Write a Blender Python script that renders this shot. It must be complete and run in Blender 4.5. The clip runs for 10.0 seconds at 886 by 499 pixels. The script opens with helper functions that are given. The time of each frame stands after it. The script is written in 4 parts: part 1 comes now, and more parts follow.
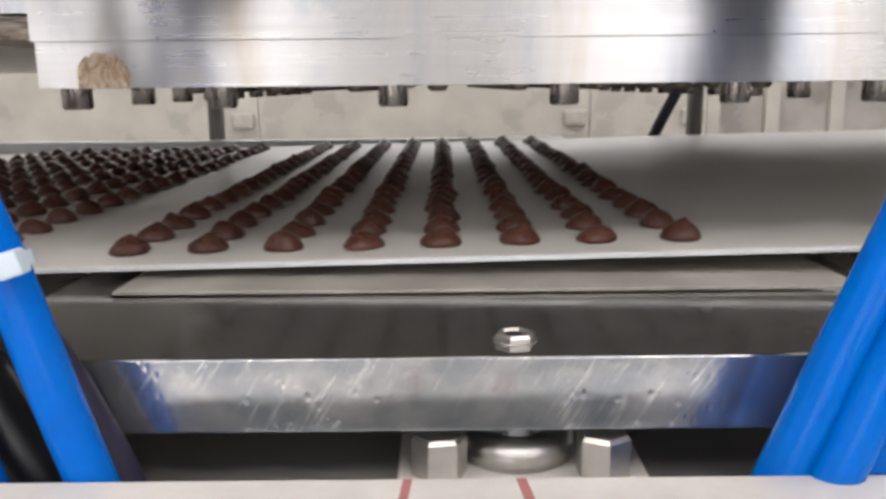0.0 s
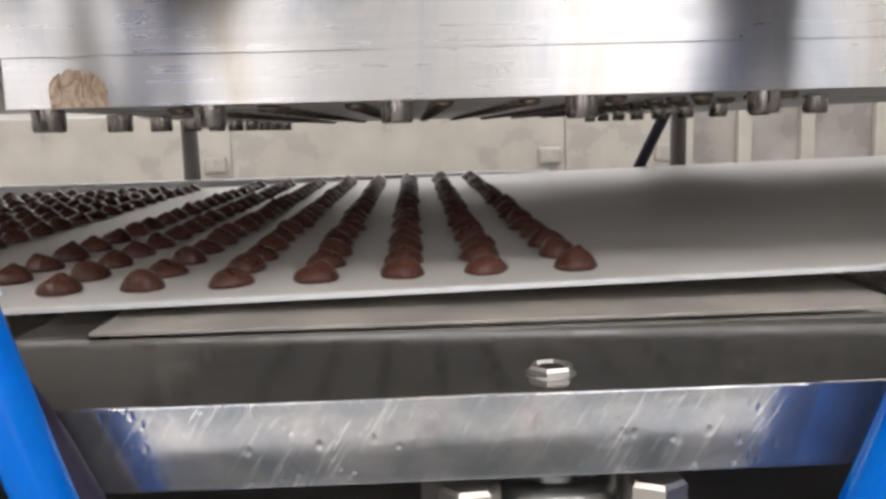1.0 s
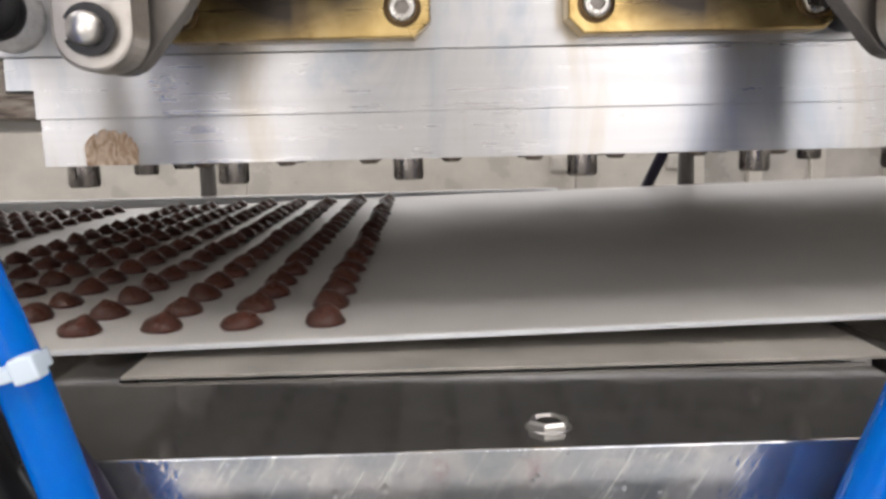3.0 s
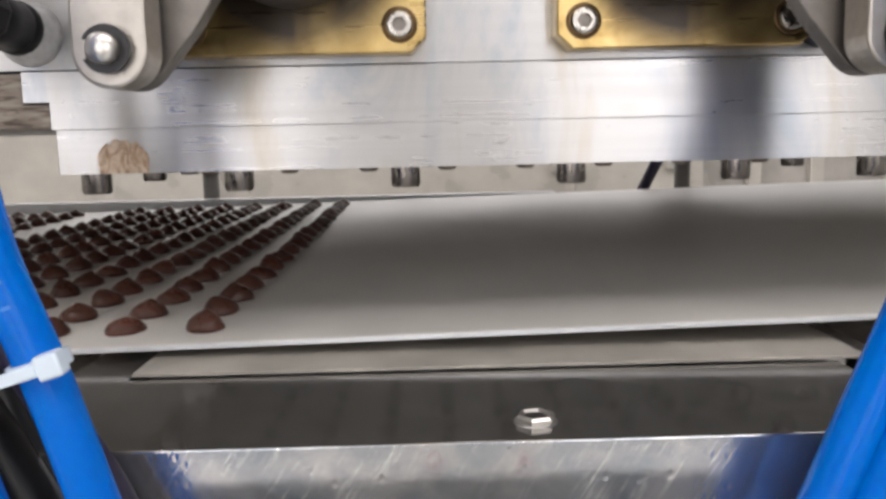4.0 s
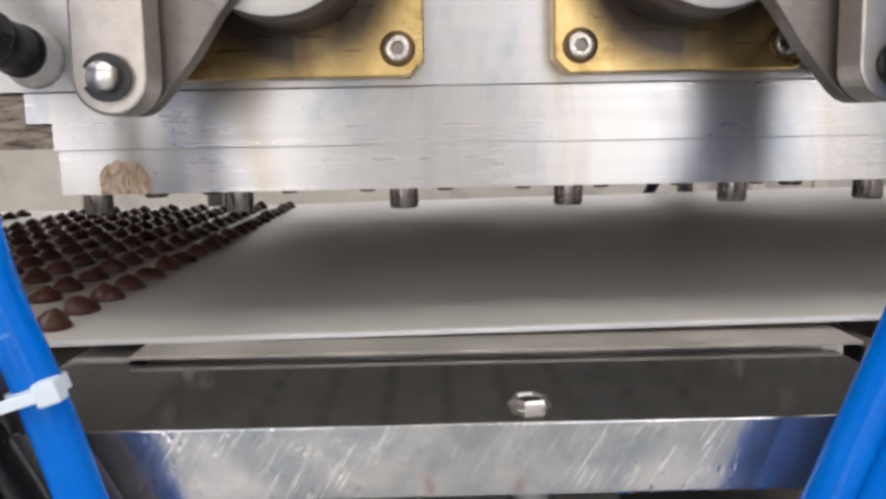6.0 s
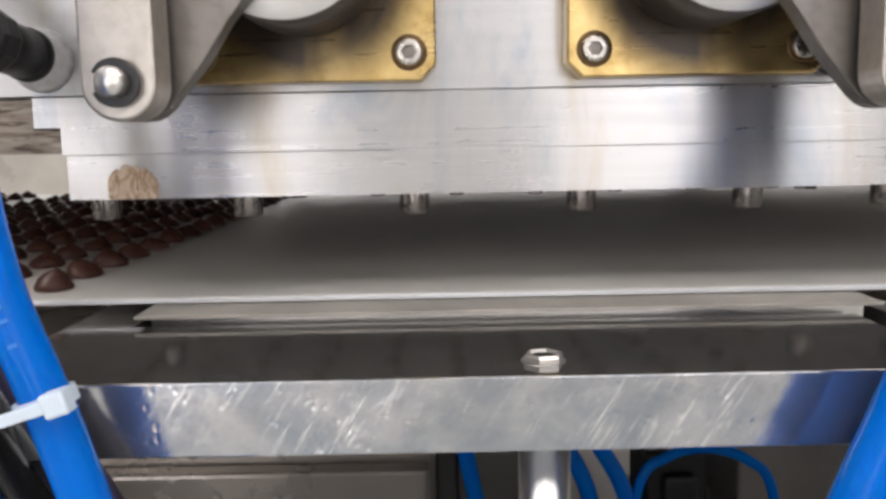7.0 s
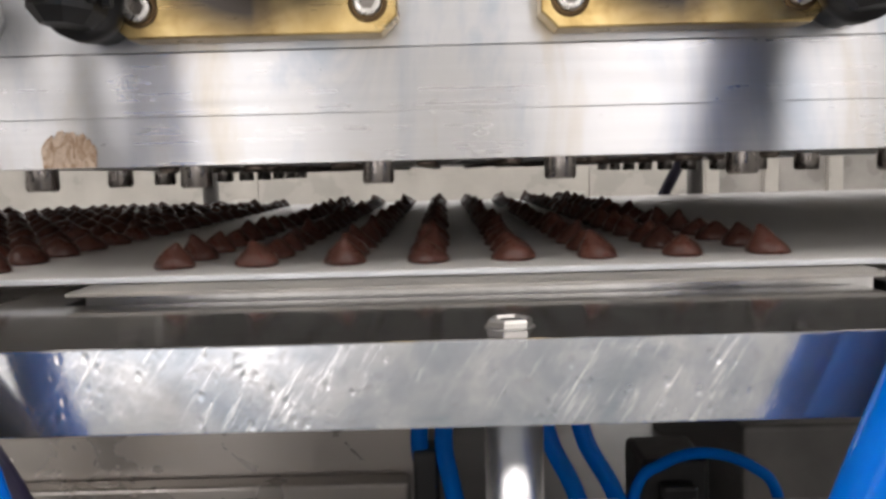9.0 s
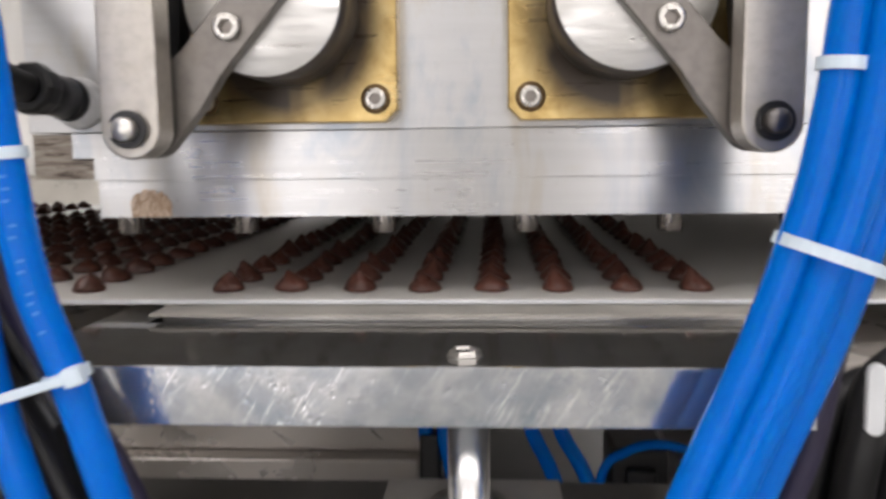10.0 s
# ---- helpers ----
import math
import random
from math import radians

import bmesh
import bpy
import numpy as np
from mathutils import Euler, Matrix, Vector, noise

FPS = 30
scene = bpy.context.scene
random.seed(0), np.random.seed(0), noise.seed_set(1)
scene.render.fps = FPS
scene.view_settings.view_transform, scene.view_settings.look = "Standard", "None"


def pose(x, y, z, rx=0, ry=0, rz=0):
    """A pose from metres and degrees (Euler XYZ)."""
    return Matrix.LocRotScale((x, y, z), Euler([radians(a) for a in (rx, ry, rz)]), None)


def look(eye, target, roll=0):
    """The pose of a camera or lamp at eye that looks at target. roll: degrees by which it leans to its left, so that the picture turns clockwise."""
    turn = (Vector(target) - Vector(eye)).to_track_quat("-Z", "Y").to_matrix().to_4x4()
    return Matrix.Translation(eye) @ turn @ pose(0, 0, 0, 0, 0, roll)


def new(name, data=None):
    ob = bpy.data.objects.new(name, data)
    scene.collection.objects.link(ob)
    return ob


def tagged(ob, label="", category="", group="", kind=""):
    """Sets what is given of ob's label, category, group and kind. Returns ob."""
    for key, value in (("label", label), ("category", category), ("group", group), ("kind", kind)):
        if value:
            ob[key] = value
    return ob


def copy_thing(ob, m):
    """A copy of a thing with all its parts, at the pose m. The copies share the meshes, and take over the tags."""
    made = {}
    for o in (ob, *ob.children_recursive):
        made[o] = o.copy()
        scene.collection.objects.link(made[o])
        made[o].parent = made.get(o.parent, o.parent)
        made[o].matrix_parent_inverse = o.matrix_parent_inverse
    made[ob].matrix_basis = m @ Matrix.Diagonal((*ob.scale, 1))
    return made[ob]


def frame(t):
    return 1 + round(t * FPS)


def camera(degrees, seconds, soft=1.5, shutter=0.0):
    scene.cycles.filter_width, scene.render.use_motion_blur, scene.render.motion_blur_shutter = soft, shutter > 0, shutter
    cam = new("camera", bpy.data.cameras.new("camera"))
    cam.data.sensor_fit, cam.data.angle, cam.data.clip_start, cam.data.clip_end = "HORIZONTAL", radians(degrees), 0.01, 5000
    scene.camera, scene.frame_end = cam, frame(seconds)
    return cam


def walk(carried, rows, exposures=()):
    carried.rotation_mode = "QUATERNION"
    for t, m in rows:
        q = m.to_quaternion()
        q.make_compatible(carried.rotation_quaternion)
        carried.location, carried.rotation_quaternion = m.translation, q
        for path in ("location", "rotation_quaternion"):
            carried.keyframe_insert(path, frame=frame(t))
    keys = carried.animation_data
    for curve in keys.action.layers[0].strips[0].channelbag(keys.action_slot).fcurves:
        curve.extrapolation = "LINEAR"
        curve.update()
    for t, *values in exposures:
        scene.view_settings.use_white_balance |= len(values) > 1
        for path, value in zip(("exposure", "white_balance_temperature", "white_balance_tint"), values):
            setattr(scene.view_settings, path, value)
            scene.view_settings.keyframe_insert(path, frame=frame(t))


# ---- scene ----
cam = camera(55.5, 10.0, 3.1, 0.3)
PATH = [
    (0, (0.0175, -0.2942, 1.0999), (0.0171, -0.0979, 1.0616), -0.6),
    (0.2, (0.0141, -0.2883, 1.0907), (0.0195, -0.0910, 1.0583), -0.5),
    (0.3, (0.0130, -0.2860, 1.0920), (0.0760, 1.6850, 0.7620), -0.5),
    (0.4, (0.0112, -0.2812, 1.0932), (0.0800, 1.6930, 0.7840), -0.8),
    (0.5, (0.0089, -0.2771, 1.0913), (0.0162, -0.0793, 1.0628), -1.0),
    (1, (0.0051, -0.2696, 1.0909), (0.0112, -0.0718, 1.0623), -1.6),
    (1.5, (0.0081, -0.2695, 1.0967), (0.0131, -0.0716, 1.0683), -1.6),
    (2, (0.0037, -0.2729, 1.0962), (0.0081, -0.0751, 1.0672), -1.5),
    (2.5, (0.0048, -0.2782, 1.1041), (0.0084, -0.0803, 1.0756), -1.4),
    (4, (0.0081, -0.2991, 1.1126), (0.0112, -0.1011, 1.0846), -1.3),
    (4.5, (0.0083, -0.3026, 1.1164), (0.0102, -0.1046, 1.0885), -1.3),
    (5, (0.0082, -0.3012, 1.1180), (0.0096, -0.1031, 1.0904), -1.2),
    (5.5, (0.0096, -0.2985, 1.1189), (0.0116, -0.1004, 1.0919), -1.1),
    (5.7, (0.0109, -0.3013, 1.1184), (0.0130, -0.1032, 1.0915), -1.1),
    (7, (0.0092, -0.2967, 1.1203), (0.0096, -0.0985, 1.0934), -1.1),
    (7.5, (0.0053, -0.2979, 1.1203), (0.0053, -0.0996, 1.0945), -1.0),
    (8, (0.0048, -0.2975, 1.1221), (0.0048, -0.0991, 1.0968), -1.0),
    (8.2, (0.0068, -0.2957, 1.1133), (0.0070, -0.0969, 1.0908), -1.0),
    (8.5, (0.0130, -0.2889, 1.1038), (0.0127, -0.0899, 1.0830), -1.3),
    (9, (0.0215, -0.2725, 1.0964), (0.0209, -0.0734, 1.0777), -1.5),
    (9.5, (0.0289, -0.2804, 1.1021), (0.0251, -0.0815, 1.0810), -1.3),
    (9.7, (0.0326, -0.2946, 1.1104), (0.0269, -0.0960, 1.0871), -1.2),
    (9.8, (0.0391, -0.3101, 1.1178), (0.0304, -0.1115, 1.0957), -1.0),
    (9.9, (0.0441, -0.3266, 1.1264), (0.0335, -0.1282, 1.1032), -0.9),
    (10, (0.0469, -0.3494, 1.1289), (0.0346, -0.1512, 1.1044), -0.7),
]
EXPOSURE = [(0, 0.08), (1.0, 0.09), (2.5, 0.07), (4.5, 0.01), (7.0, 0.03), (8.5, -0.03), (10, -0.03)]
walk(cam, [(t, look(eye, target, roll)) for t, eye, target, roll in PATH], EXPOSURE)

# ---------------------------------------------------------------- world and light
world = bpy.data.worlds.new("world")
scene.world = world
world.use_nodes = True
world.node_tree.nodes["Background"].inputs[0].default_value = (0.85, 0.85, 0.85, 1)
world.node_tree.nodes["Background"].inputs[1].default_value = 0.2


def window_light(name, x, y, z, w, h, rz, power):
    lamp = bpy.data.lights.new(name, "AREA")
    lamp.shape, lamp.size, lamp.size_y, lamp.energy = "RECTANGLE", w, h, power
    lamp.color = (1.0, 0.945, 0.935)
    ob = new(name, lamp)
    ob.matrix_world = pose(x, y, z, 90, 0, rz)
    return ob


# daylight through the big windows of the hall
window_light("window_daylight", -1.15, -3.18, 1.525, 1.3, 2.35, 0, 25.0)
window_light("window_daylight", 1.10, -3.18, 1.75, 1.2, 1.9, 0, 22.0)
window_light("rear_window_daylight", 0.2, 2.77, 2.05, 4.2, 1.2, 180, 35)


# ---------------------------------------------------------------- materials
def shader(name, color, rough=0.5, metal=0.0):
    m = bpy.data.materials.new(name)
    m.use_nodes = True
    n, l = m.node_tree.nodes, m.node_tree.links
    b = n["Principled BSDF"]
    b.inputs["Base Color"].default_value = (*color, 1)
    b.inputs["Roughness"].default_value = rough
    b.inputs["Metallic"].default_value = metal
    return m, n, l, b


def coords(n, l, scale=(1, 1, 1), kind="Object"):
    c = n.new("ShaderNodeTexCoord")
    mp = n.new("ShaderNodeMapping")
    mp.inputs["Scale"].default_value = scale
    l.new(c.outputs[kind], mp.inputs["Vector"])
    return mp.outputs["Vector"]


def noise_tex(n, l, vec, scale, detail=4, rough=0.55, warp=0.0):
    t = n.new("ShaderNodeTexNoise")
    t.inputs["Scale"].default_value, t.inputs["Detail"].default_value = scale, detail
    t.inputs["Roughness"].default_value, t.inputs["Distortion"].default_value = rough, warp
    l.new(vec, t.inputs["Vector"])
    return t.outputs["Fac"]


def ramp(n, l, fac, stops):
    r = n.new("ShaderNodeValToRGB")
    e = r.color_ramp.elements
    while len(e) < len(stops):
        e.new(0.5)
    for el, (p, c) in zip(e, stops):
        el.position, el.color = p, (*c, 1) if len(c) == 3 else c
    l.new(fac, r.inputs["Fac"])
    return r.outputs["Color"]


def span(n, l, fac, a, b, lo=0.0, hi=1.0):
    r = n.new("ShaderNodeMapRange")
    for key, v in zip(("From Min", "From Max", "To Min", "To Max"), (a, b, lo, hi)):
        r.inputs[key].default_value = v
    l.new(fac, r.inputs["Value"])
    return r.outputs["Result"]


def mix(n, l, fac, a, b, mode="MIX"):
    m = n.new("ShaderNodeMix")
    m.data_type, m.blend_type = "RGBA", mode
    for sock, v in ((m.inputs["Factor"], fac), (m.inputs["A"], a), (m.inputs["B"], b)):
        if isinstance(v, (int, float)):
            sock.default_value = v
        elif isinstance(v, tuple):
            sock.default_value = (*v, 1)
        else:
            l.new(v, sock)
    return m.outputs["Result"]


def bump(n, l, b, height, strength, distance):
    k = n.new("ShaderNodeBump")
    k.inputs["Strength"].default_value, k.inputs["Distance"].default_value = strength, distance
    l.new(height, k.inputs["Height"])
    l.new(k.outputs["Normal"], b.inputs["Normal"])


def brushed_metal(name, color, rough, streak=(14, 60, 900), wear=0.08, relief=0.12, aniso=0.0):
    """Milled metal: fine lines along x, cloudy wear on the gloss, faint tarnish."""
    m, n, l, b = shader(name, color, rough, 1.0)
    lines = noise_tex(n, l, coords(n, l, streak), 1.0, 3)
    cloud = noise_tex(n, l, coords(n, l), 34, 5, 0.6, 0.6)
    r1 = span(n, l, lines, 0.25, 0.75, rough - wear * 0.6, rough + wear)
    add = n.new("ShaderNodeMath")
    add.operation = "ADD"
    l.new(r1, add.inputs[0])
    l.new(span(n, l, cloud, 0.3, 0.75, -wear * 0.5, wear * 0.8), add.inputs[1])
    l.new(add.outputs[0], b.inputs["Roughness"])
    dark = tuple(c * 0.80 for c in color)
    warm = (color[0] * 0.95, color[1] * 0.9, color[2] * 0.8)
    c1 = mix(n, l, span(n, l, lines, 0.42, 0.8, 0, 0.35 if aniso else 0.7), color, dark)
    c2 = mix(n, l, span(n, l, cloud, 0.58, 0.8, 0, 0.7), c1, warm)
    if aniso:
        # broad cloudy tone of handled, re-milled aluminium; its blue-grey bands paint reflections
        broad = noise_tex(n, l, coords(n, l, (1.5, 1, 0.6)), 17, 5, 0.62, 0.8)
        tone = ramp(n, l, broad, [(0.34, (0.76, 0.82, 0.90)), (0.48, (1.0, 1.0, 1.0)), (0.54, (1.0, 1.0, 1.0)), (0.68, (0.90, 0.84, 0.74))])
        c2 = mix(n, l, 1.0, c2, tone, "MULTIPLY")
        spots = noise_tex(n, l, coords(n, l), 120, 4, 0.7, 0.5)
        c2 = mix(n, l, span(n, l, spots, 0.68, 0.76, 0, 0.18), c2, (color[0] * 0.5, color[1] * 0.46, color[2] * 0.4))
    l.new(c2, b.inputs["Base Color"])
    bump(n, l, b, lines, relief, 0.0004)
    if aniso:
        # lines run along x, so reflections are drawn out along z
        b.inputs["Anisotropic"].default_value = aniso
        up = n.new("ShaderNodeCombineXYZ")
        up.inputs["Z"].default_value = 1.0
        l.new(up.outputs[0], b.inputs["Tangent"])
    return m


ALU = brushed_metal("milled_aluminium", (0.545, 0.545, 0.55), 0.28, (7, 60, 420), 0.03, 0.012, 0.8)
ALU_BLOCK = brushed_metal("block_aluminium", (0.52, 0.522, 0.53), 0.33, (20, 20, 260), 0.06, 0.03, 0.6)
ALU.node_tree.nodes["Principled BSDF"].inputs["Metallic"].default_value = 0.88
STEEL = brushed_metal("stainless_steel", (0.60, 0.59, 0.57), 0.32, (220, 60, 30), 0.08, 0.05)
LINK = brushed_metal("blasted_steel", (0.52, 0.49, 0.45), 0.45, (300, 300, 300), 0.05, 0.04)
LEVER = brushed_metal("dark_steel", (0.20, 0.185, 0.172), 0.42, (300, 300, 300), 0.06, 0.04)
CHROME, _n, _l, _b = shader("polished_chrome", (0.82, 0.82, 0.83), 0.27, 1.0)
BOLT = brushed_metal("screw_steel", (0.55, 0.53, 0.5), 0.28, (500, 500, 90), 0.08, 0.05)
# near-black that stands in for shade in gaps and the nut's hole
SHADE_BLACK, _n, _l, _b = shader("shade_black", (0.018, 0.016, 0.015), 0.65, 0.2)
BLACK_STEEL, _n, _l, _b = shader("blackened_steel", (0.03, 0.03, 0.032), 0.4, 0.6)


def polished_plate():
    """Ground top and faces with long slanting scratches and small dents."""
    m, n, l, b = shader("ground_steel_plate", (0.78, 0.79, 0.80), 0.16, 1.0)
    turn = n.new("ShaderNodeMapping")
    c = n.new("ShaderNodeTexCoord")
    turn.inputs["Rotation"].default_value = (0, radians(58), 0)
    l.new(c.outputs["Object"], turn.inputs["Vector"])
    slant = n.new("ShaderNodeMapping")
    slant.inputs["Scale"].default_value = (95, 40, 900)
    l.new(turn.outputs["Vector"], slant.inputs["Vector"])
    scr = noise_tex(n, l, slant.outputs["Vector"], 1.0, 4, 0.6, 0.1)
    patch = noise_tex(n, l, coords(n, l), 42, 4, 0.6, 0.8)
    fine = noise_tex(n, l, coords(n, l), 240, 3, 0.6, 0.2)
    marks = n.new("ShaderNodeMath")
    marks.operation = "MULTIPLY"
    l.new(span(n, l, scr, 0.55, 0.70), marks.inputs[0])
    l.new(span(n, l, patch, 0.44, 0.60, 0.15, 1.0), marks.inputs[1])
    l.new(span(n, l, patch, 0.35, 0.7, 0.11, 0.23), b.inputs["Roughness"])
    broad = noise_tex(n, l, coords(n, l), 46, 5, 0.62, 0.7)
    ground = ramp(n, l, broad, [(0.34, (0.36, 0.40, 0.45)), (0.50, (0.47, 0.495, 0.53)), (0.66, (0.62, 0.63, 0.645))])
    col = mix(n, l, span(n, l, marks.outputs[0], 0, 1, 0, 0.85), ground, (0.92, 0.92, 0.92))
    col = mix(n, l, span(n, l, fine, 0.62, 0.72, 0, 0.35), col, (0.35, 0.35, 0.36))
    l.new(col, b.inputs["Base Color"])
    hgt = n.new("ShaderNodeMath")
    hgt.operation = "ADD"
    l.new(span(n, l, marks.outputs[0], 0, 1, 0, 0.3), hgt.inputs[0])
    l.new(span(n, l, patch, 0, 1, 0, 0.9), hgt.inputs[1])
    speck = n.new("ShaderNodeMath")
    speck.operation = "ADD"
    l.new(hgt.outputs[0], speck.inputs[0])
    l.new(span(n, l, fine, 0.35, 0.75, 0, 0.18), speck.inputs[1])
    # small dents that glint
    cells = n.new("ShaderNodeTexVoronoi")
    cells.inputs["Scale"].default_value = 210
    l.new(coords(n, l, (1.7, 1, 1.1)), cells.inputs["Vector"])
    dent = n.new("ShaderNodeMath")
    dent.operation = "MULTIPLY"
    l.new(span(n, l, cells.outputs["Distance"], 0.10, 0.34, 1.0, 0.0), dent.inputs[0])
    l.new(span(n, l, patch, 0.48, 0.58), dent.inputs[1])
    relief = n.new("ShaderNodeMath")
    relief.operation = "SUBTRACT"
    l.new(speck.outputs[0], relief.inputs[0])
    l.new(dent.outputs[0], relief.inputs[1])
    bump(n, l, b, relief.outputs[0], 0.13, 0.0007)
    return m


PLATE = polished_plate()
PLATE.node_tree.nodes["Principled BSDF"].inputs["Metallic"].default_value = 0.90
# darker tone than PLATE, for the table's top face and side plates
PLATE_TOP = brushed_metal("darker_plate_steel", (0.38, 0.37, 0.36), 0.10, (60, 60, 60), 0.05, 0.004)
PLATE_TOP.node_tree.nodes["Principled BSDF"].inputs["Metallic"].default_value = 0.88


def brass_flange_paint():
    m, n, l, b = shader("tarnished_brass", (0.62, 0.42, 0.13), 0.34, 1.0)
    cl = noise_tex(n, l, coords(n, l), 70, 6, 0.6, 0.4)
    st = noise_tex(n, l, coords(n, l, (40, 40, 400)), 1.0, 3)
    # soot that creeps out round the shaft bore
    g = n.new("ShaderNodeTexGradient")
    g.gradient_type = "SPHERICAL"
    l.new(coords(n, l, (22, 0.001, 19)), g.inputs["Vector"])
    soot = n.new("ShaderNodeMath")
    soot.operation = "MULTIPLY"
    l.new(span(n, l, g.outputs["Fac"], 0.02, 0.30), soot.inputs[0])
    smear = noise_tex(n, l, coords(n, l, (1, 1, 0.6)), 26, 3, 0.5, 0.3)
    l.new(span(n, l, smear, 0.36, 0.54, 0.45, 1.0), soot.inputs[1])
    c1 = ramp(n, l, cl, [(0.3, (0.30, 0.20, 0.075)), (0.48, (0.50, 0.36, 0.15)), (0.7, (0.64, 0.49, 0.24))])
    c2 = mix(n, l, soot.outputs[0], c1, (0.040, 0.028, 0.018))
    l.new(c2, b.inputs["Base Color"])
    l.new(span(n, l, soot.outputs[0], 0.2, 1.0, 1.0, 0.3), b.inputs["Metallic"])
    l.new(span(n, l, st, 0.3, 0.7, 0.26, 0.33), b.inputs["Roughness"])
    bump(n, l, b, cl, 0.08, 0.0006)
    return m


BRASS = brass_flange_paint()


def chocolate():
    m, n, l, b = shader("milk_chocolate", (0.10, 0.034, 0.020), 0.32)
    b.inputs["Specular IOR Level"].default_value = 0.34
    cl = noise_tex(n, l, coords(n, l), 260, 4)
    info = n.new("ShaderNodeObjectInfo")
    tone = mix(n, l, info.outputs["Random"], (0.076, 0.031, 0.023), (0.115, 0.046, 0.033))
    tone = mix(n, l, span(n, l, cl, 0.4, 0.7, 0, 0.5), tone, (0.046, 0.019, 0.014))
    l.new(tone, b.inputs["Base Color"])
    l.new(span(n, l, cl, 0.3, 0.7, 0.22, 0.40), b.inputs["Roughness"])
    bump(n, l, b, cl, 0.2, 0.0015)
    return m


CHOC = chocolate()


def belt_paint():
    m, n, l, b = shader("belt_polyurethane", (0.62, 0.60, 0.57), 0.45)
    v = coords(n, l)
    cl = noise_tex(n, l, v, 9, 5, 0.6, 0.5)
    weave = noise_tex(n, l, v, 900, 2)
    l.new(ramp(n, l, cl, [(0.3, (0.67, 0.65, 0.62)), (0.7, (0.77, 0.75, 0.715))]), b.inputs["Base Color"])
    l.new(span(n, l, cl, 0.3, 0.7, 0.38, 0.52), b.inputs["Roughness"])
    bump(n, l, b, weave, 0.06, 0.0003)
    return m


BELT = belt_paint()


def plastic(name, color, rough, vary=0.12, scale=60):
    m, n, l, b = shader(name, color, rough)
    cl = noise_tex(n, l, coords(n, l), scale, 4)
    lo = tuple(c * (1 - vary) for c in color)
    hi = tuple(min(1, c * (1 + vary)) for c in color)
    l.new(ramp(n, l, cl, [(0.3, lo), (0.7, hi)]), b.inputs["Base Color"])
    l.new(span(n, l, cl, 0.3, 0.7, max(0.03, rough - 0.06), rough + 0.08), b.inputs["Roughness"])
    return m


BLUE = plastic("blue_polyurethane_tube", (0.0, 0.136, 0.57), 0.05, 0.05)
_b = BLUE.node_tree.nodes["Principled BSDF"]
_b.inputs["Specular IOR Level"].default_value = 0.13
# light passes a little way through the tube's wall
_b.inputs["Subsurface Weight"].default_value = 0.4
_b.inputs["Subsurface Radius"].default_value = (0.1, 0.5, 1.0)
_b.inputs["Subsurface Scale"].default_value = 0.010
PRINT = plastic("pale_print", (0.04, 0.22, 0.66), 0.4)
BLACK = plastic("black_rubber", (0.006, 0.006, 0.007), 0.42, 0.3)
VIOLET = plastic("dark_violet_cable", (0.016, 0.012, 0.036), 0.55, 0.2)
NYLON = plastic("white_nylon", (0.72, 0.74, 0.76), 0.35, 0.05)
TIE = plastic("translucent_nylon", (0.60, 0.70, 0.80), 0.3, 0.05)
THREAD = plastic("thread_tape", (0.6, 0.6, 0.6), 0.6, 0.2, 300)


def laminate():
    """Layered board, brown-grey with dark grimy streaks along the layers."""
    m, n, l, b = shader("grimy_insulation", (0.40, 0.35, 0.30), 0.6)
    layer = noise_tex(n, l, coords(n, l, (70, 70, 620)), 1.0, 4, 0.6, 0.8)
    c = ramp(n, l, layer, [(0.36, (0.10, 0.075, 0.06)), (0.46, (0.30, 0.25, 0.21)), (0.62, (0.46, 0.41, 0.35))])
    l.new(c, b.inputs["Base Color"])
    bump(n, l, b, layer, 0.3, 0.0005)
    return m


TEXTOLITE = laminate()


def dried_glue():
    m, n, l, b = shader("dried_glue", (0.5, 0.36, 0.25), 0.75)
    streak = noise_tex(n, l, coords(n, l, (380, 60, 150)), 1.0, 5, 0.65, 1.2)
    fleck = noise_tex(n, l, coords(n, l), 900, 3)
    c = ramp(n, l, streak, [(0.30, (0.20, 0.11, 0.065)), (0.43, (0.46, 0.31, 0.20)), (0.60, (0.70, 0.57, 0.45))])
    l.new(mix(n, l, span(n, l, fleck, 0.6, 0.75, 0, 0.5), c, (0.2, 0.11, 0.07)), b.inputs["Base Color"])
    bump(n, l, b, streak, 0.5, 0.0006)
    return m


GREASE = dried_glue()
DARK = plastic("dark_painted_steel", (0.15, 0.143, 0.135), 0.45, 0.25, 18)
GREYPAINT = plastic("grey_painted_steel", (0.50, 0.465, 0.43), 0.28, 0.3, 30)
WHITEWALL = plastic("white_wall_panel", (0.76, 0.75, 0.73), 0.5, 0.06, 3)
FLOOR = plastic("grey_floor_coating", (0.46, 0.465, 0.46), 0.6, 0.15, 4)
CEIL = plastic("white_ceiling_panel", (0.8, 0.8, 0.79), 0.6, 0.04, 3)
BASEPAINT = plastic("cream_base_plate", (0.60, 0.57, 0.535), 0.35, 0.12, 50)
RED = plastic("red_marker_ink", (0.34, 0.13, 0.13), 0.6, 0.2)
GLASS, _n, _l, _b = shader("window_glass", (1, 1, 1), 0.02)
_b.inputs["Transmission Weight"].default_value = 1.0
LIT, _n, _l, _b = shader("lamp_diffuser", (0.9, 0.9, 0.9), 0.5)
_b.inputs["Emission Color"].default_value = (1.0, 0.945, 0.92, 1)
_b.inputs["Emission Strength"].default_value = 4.6


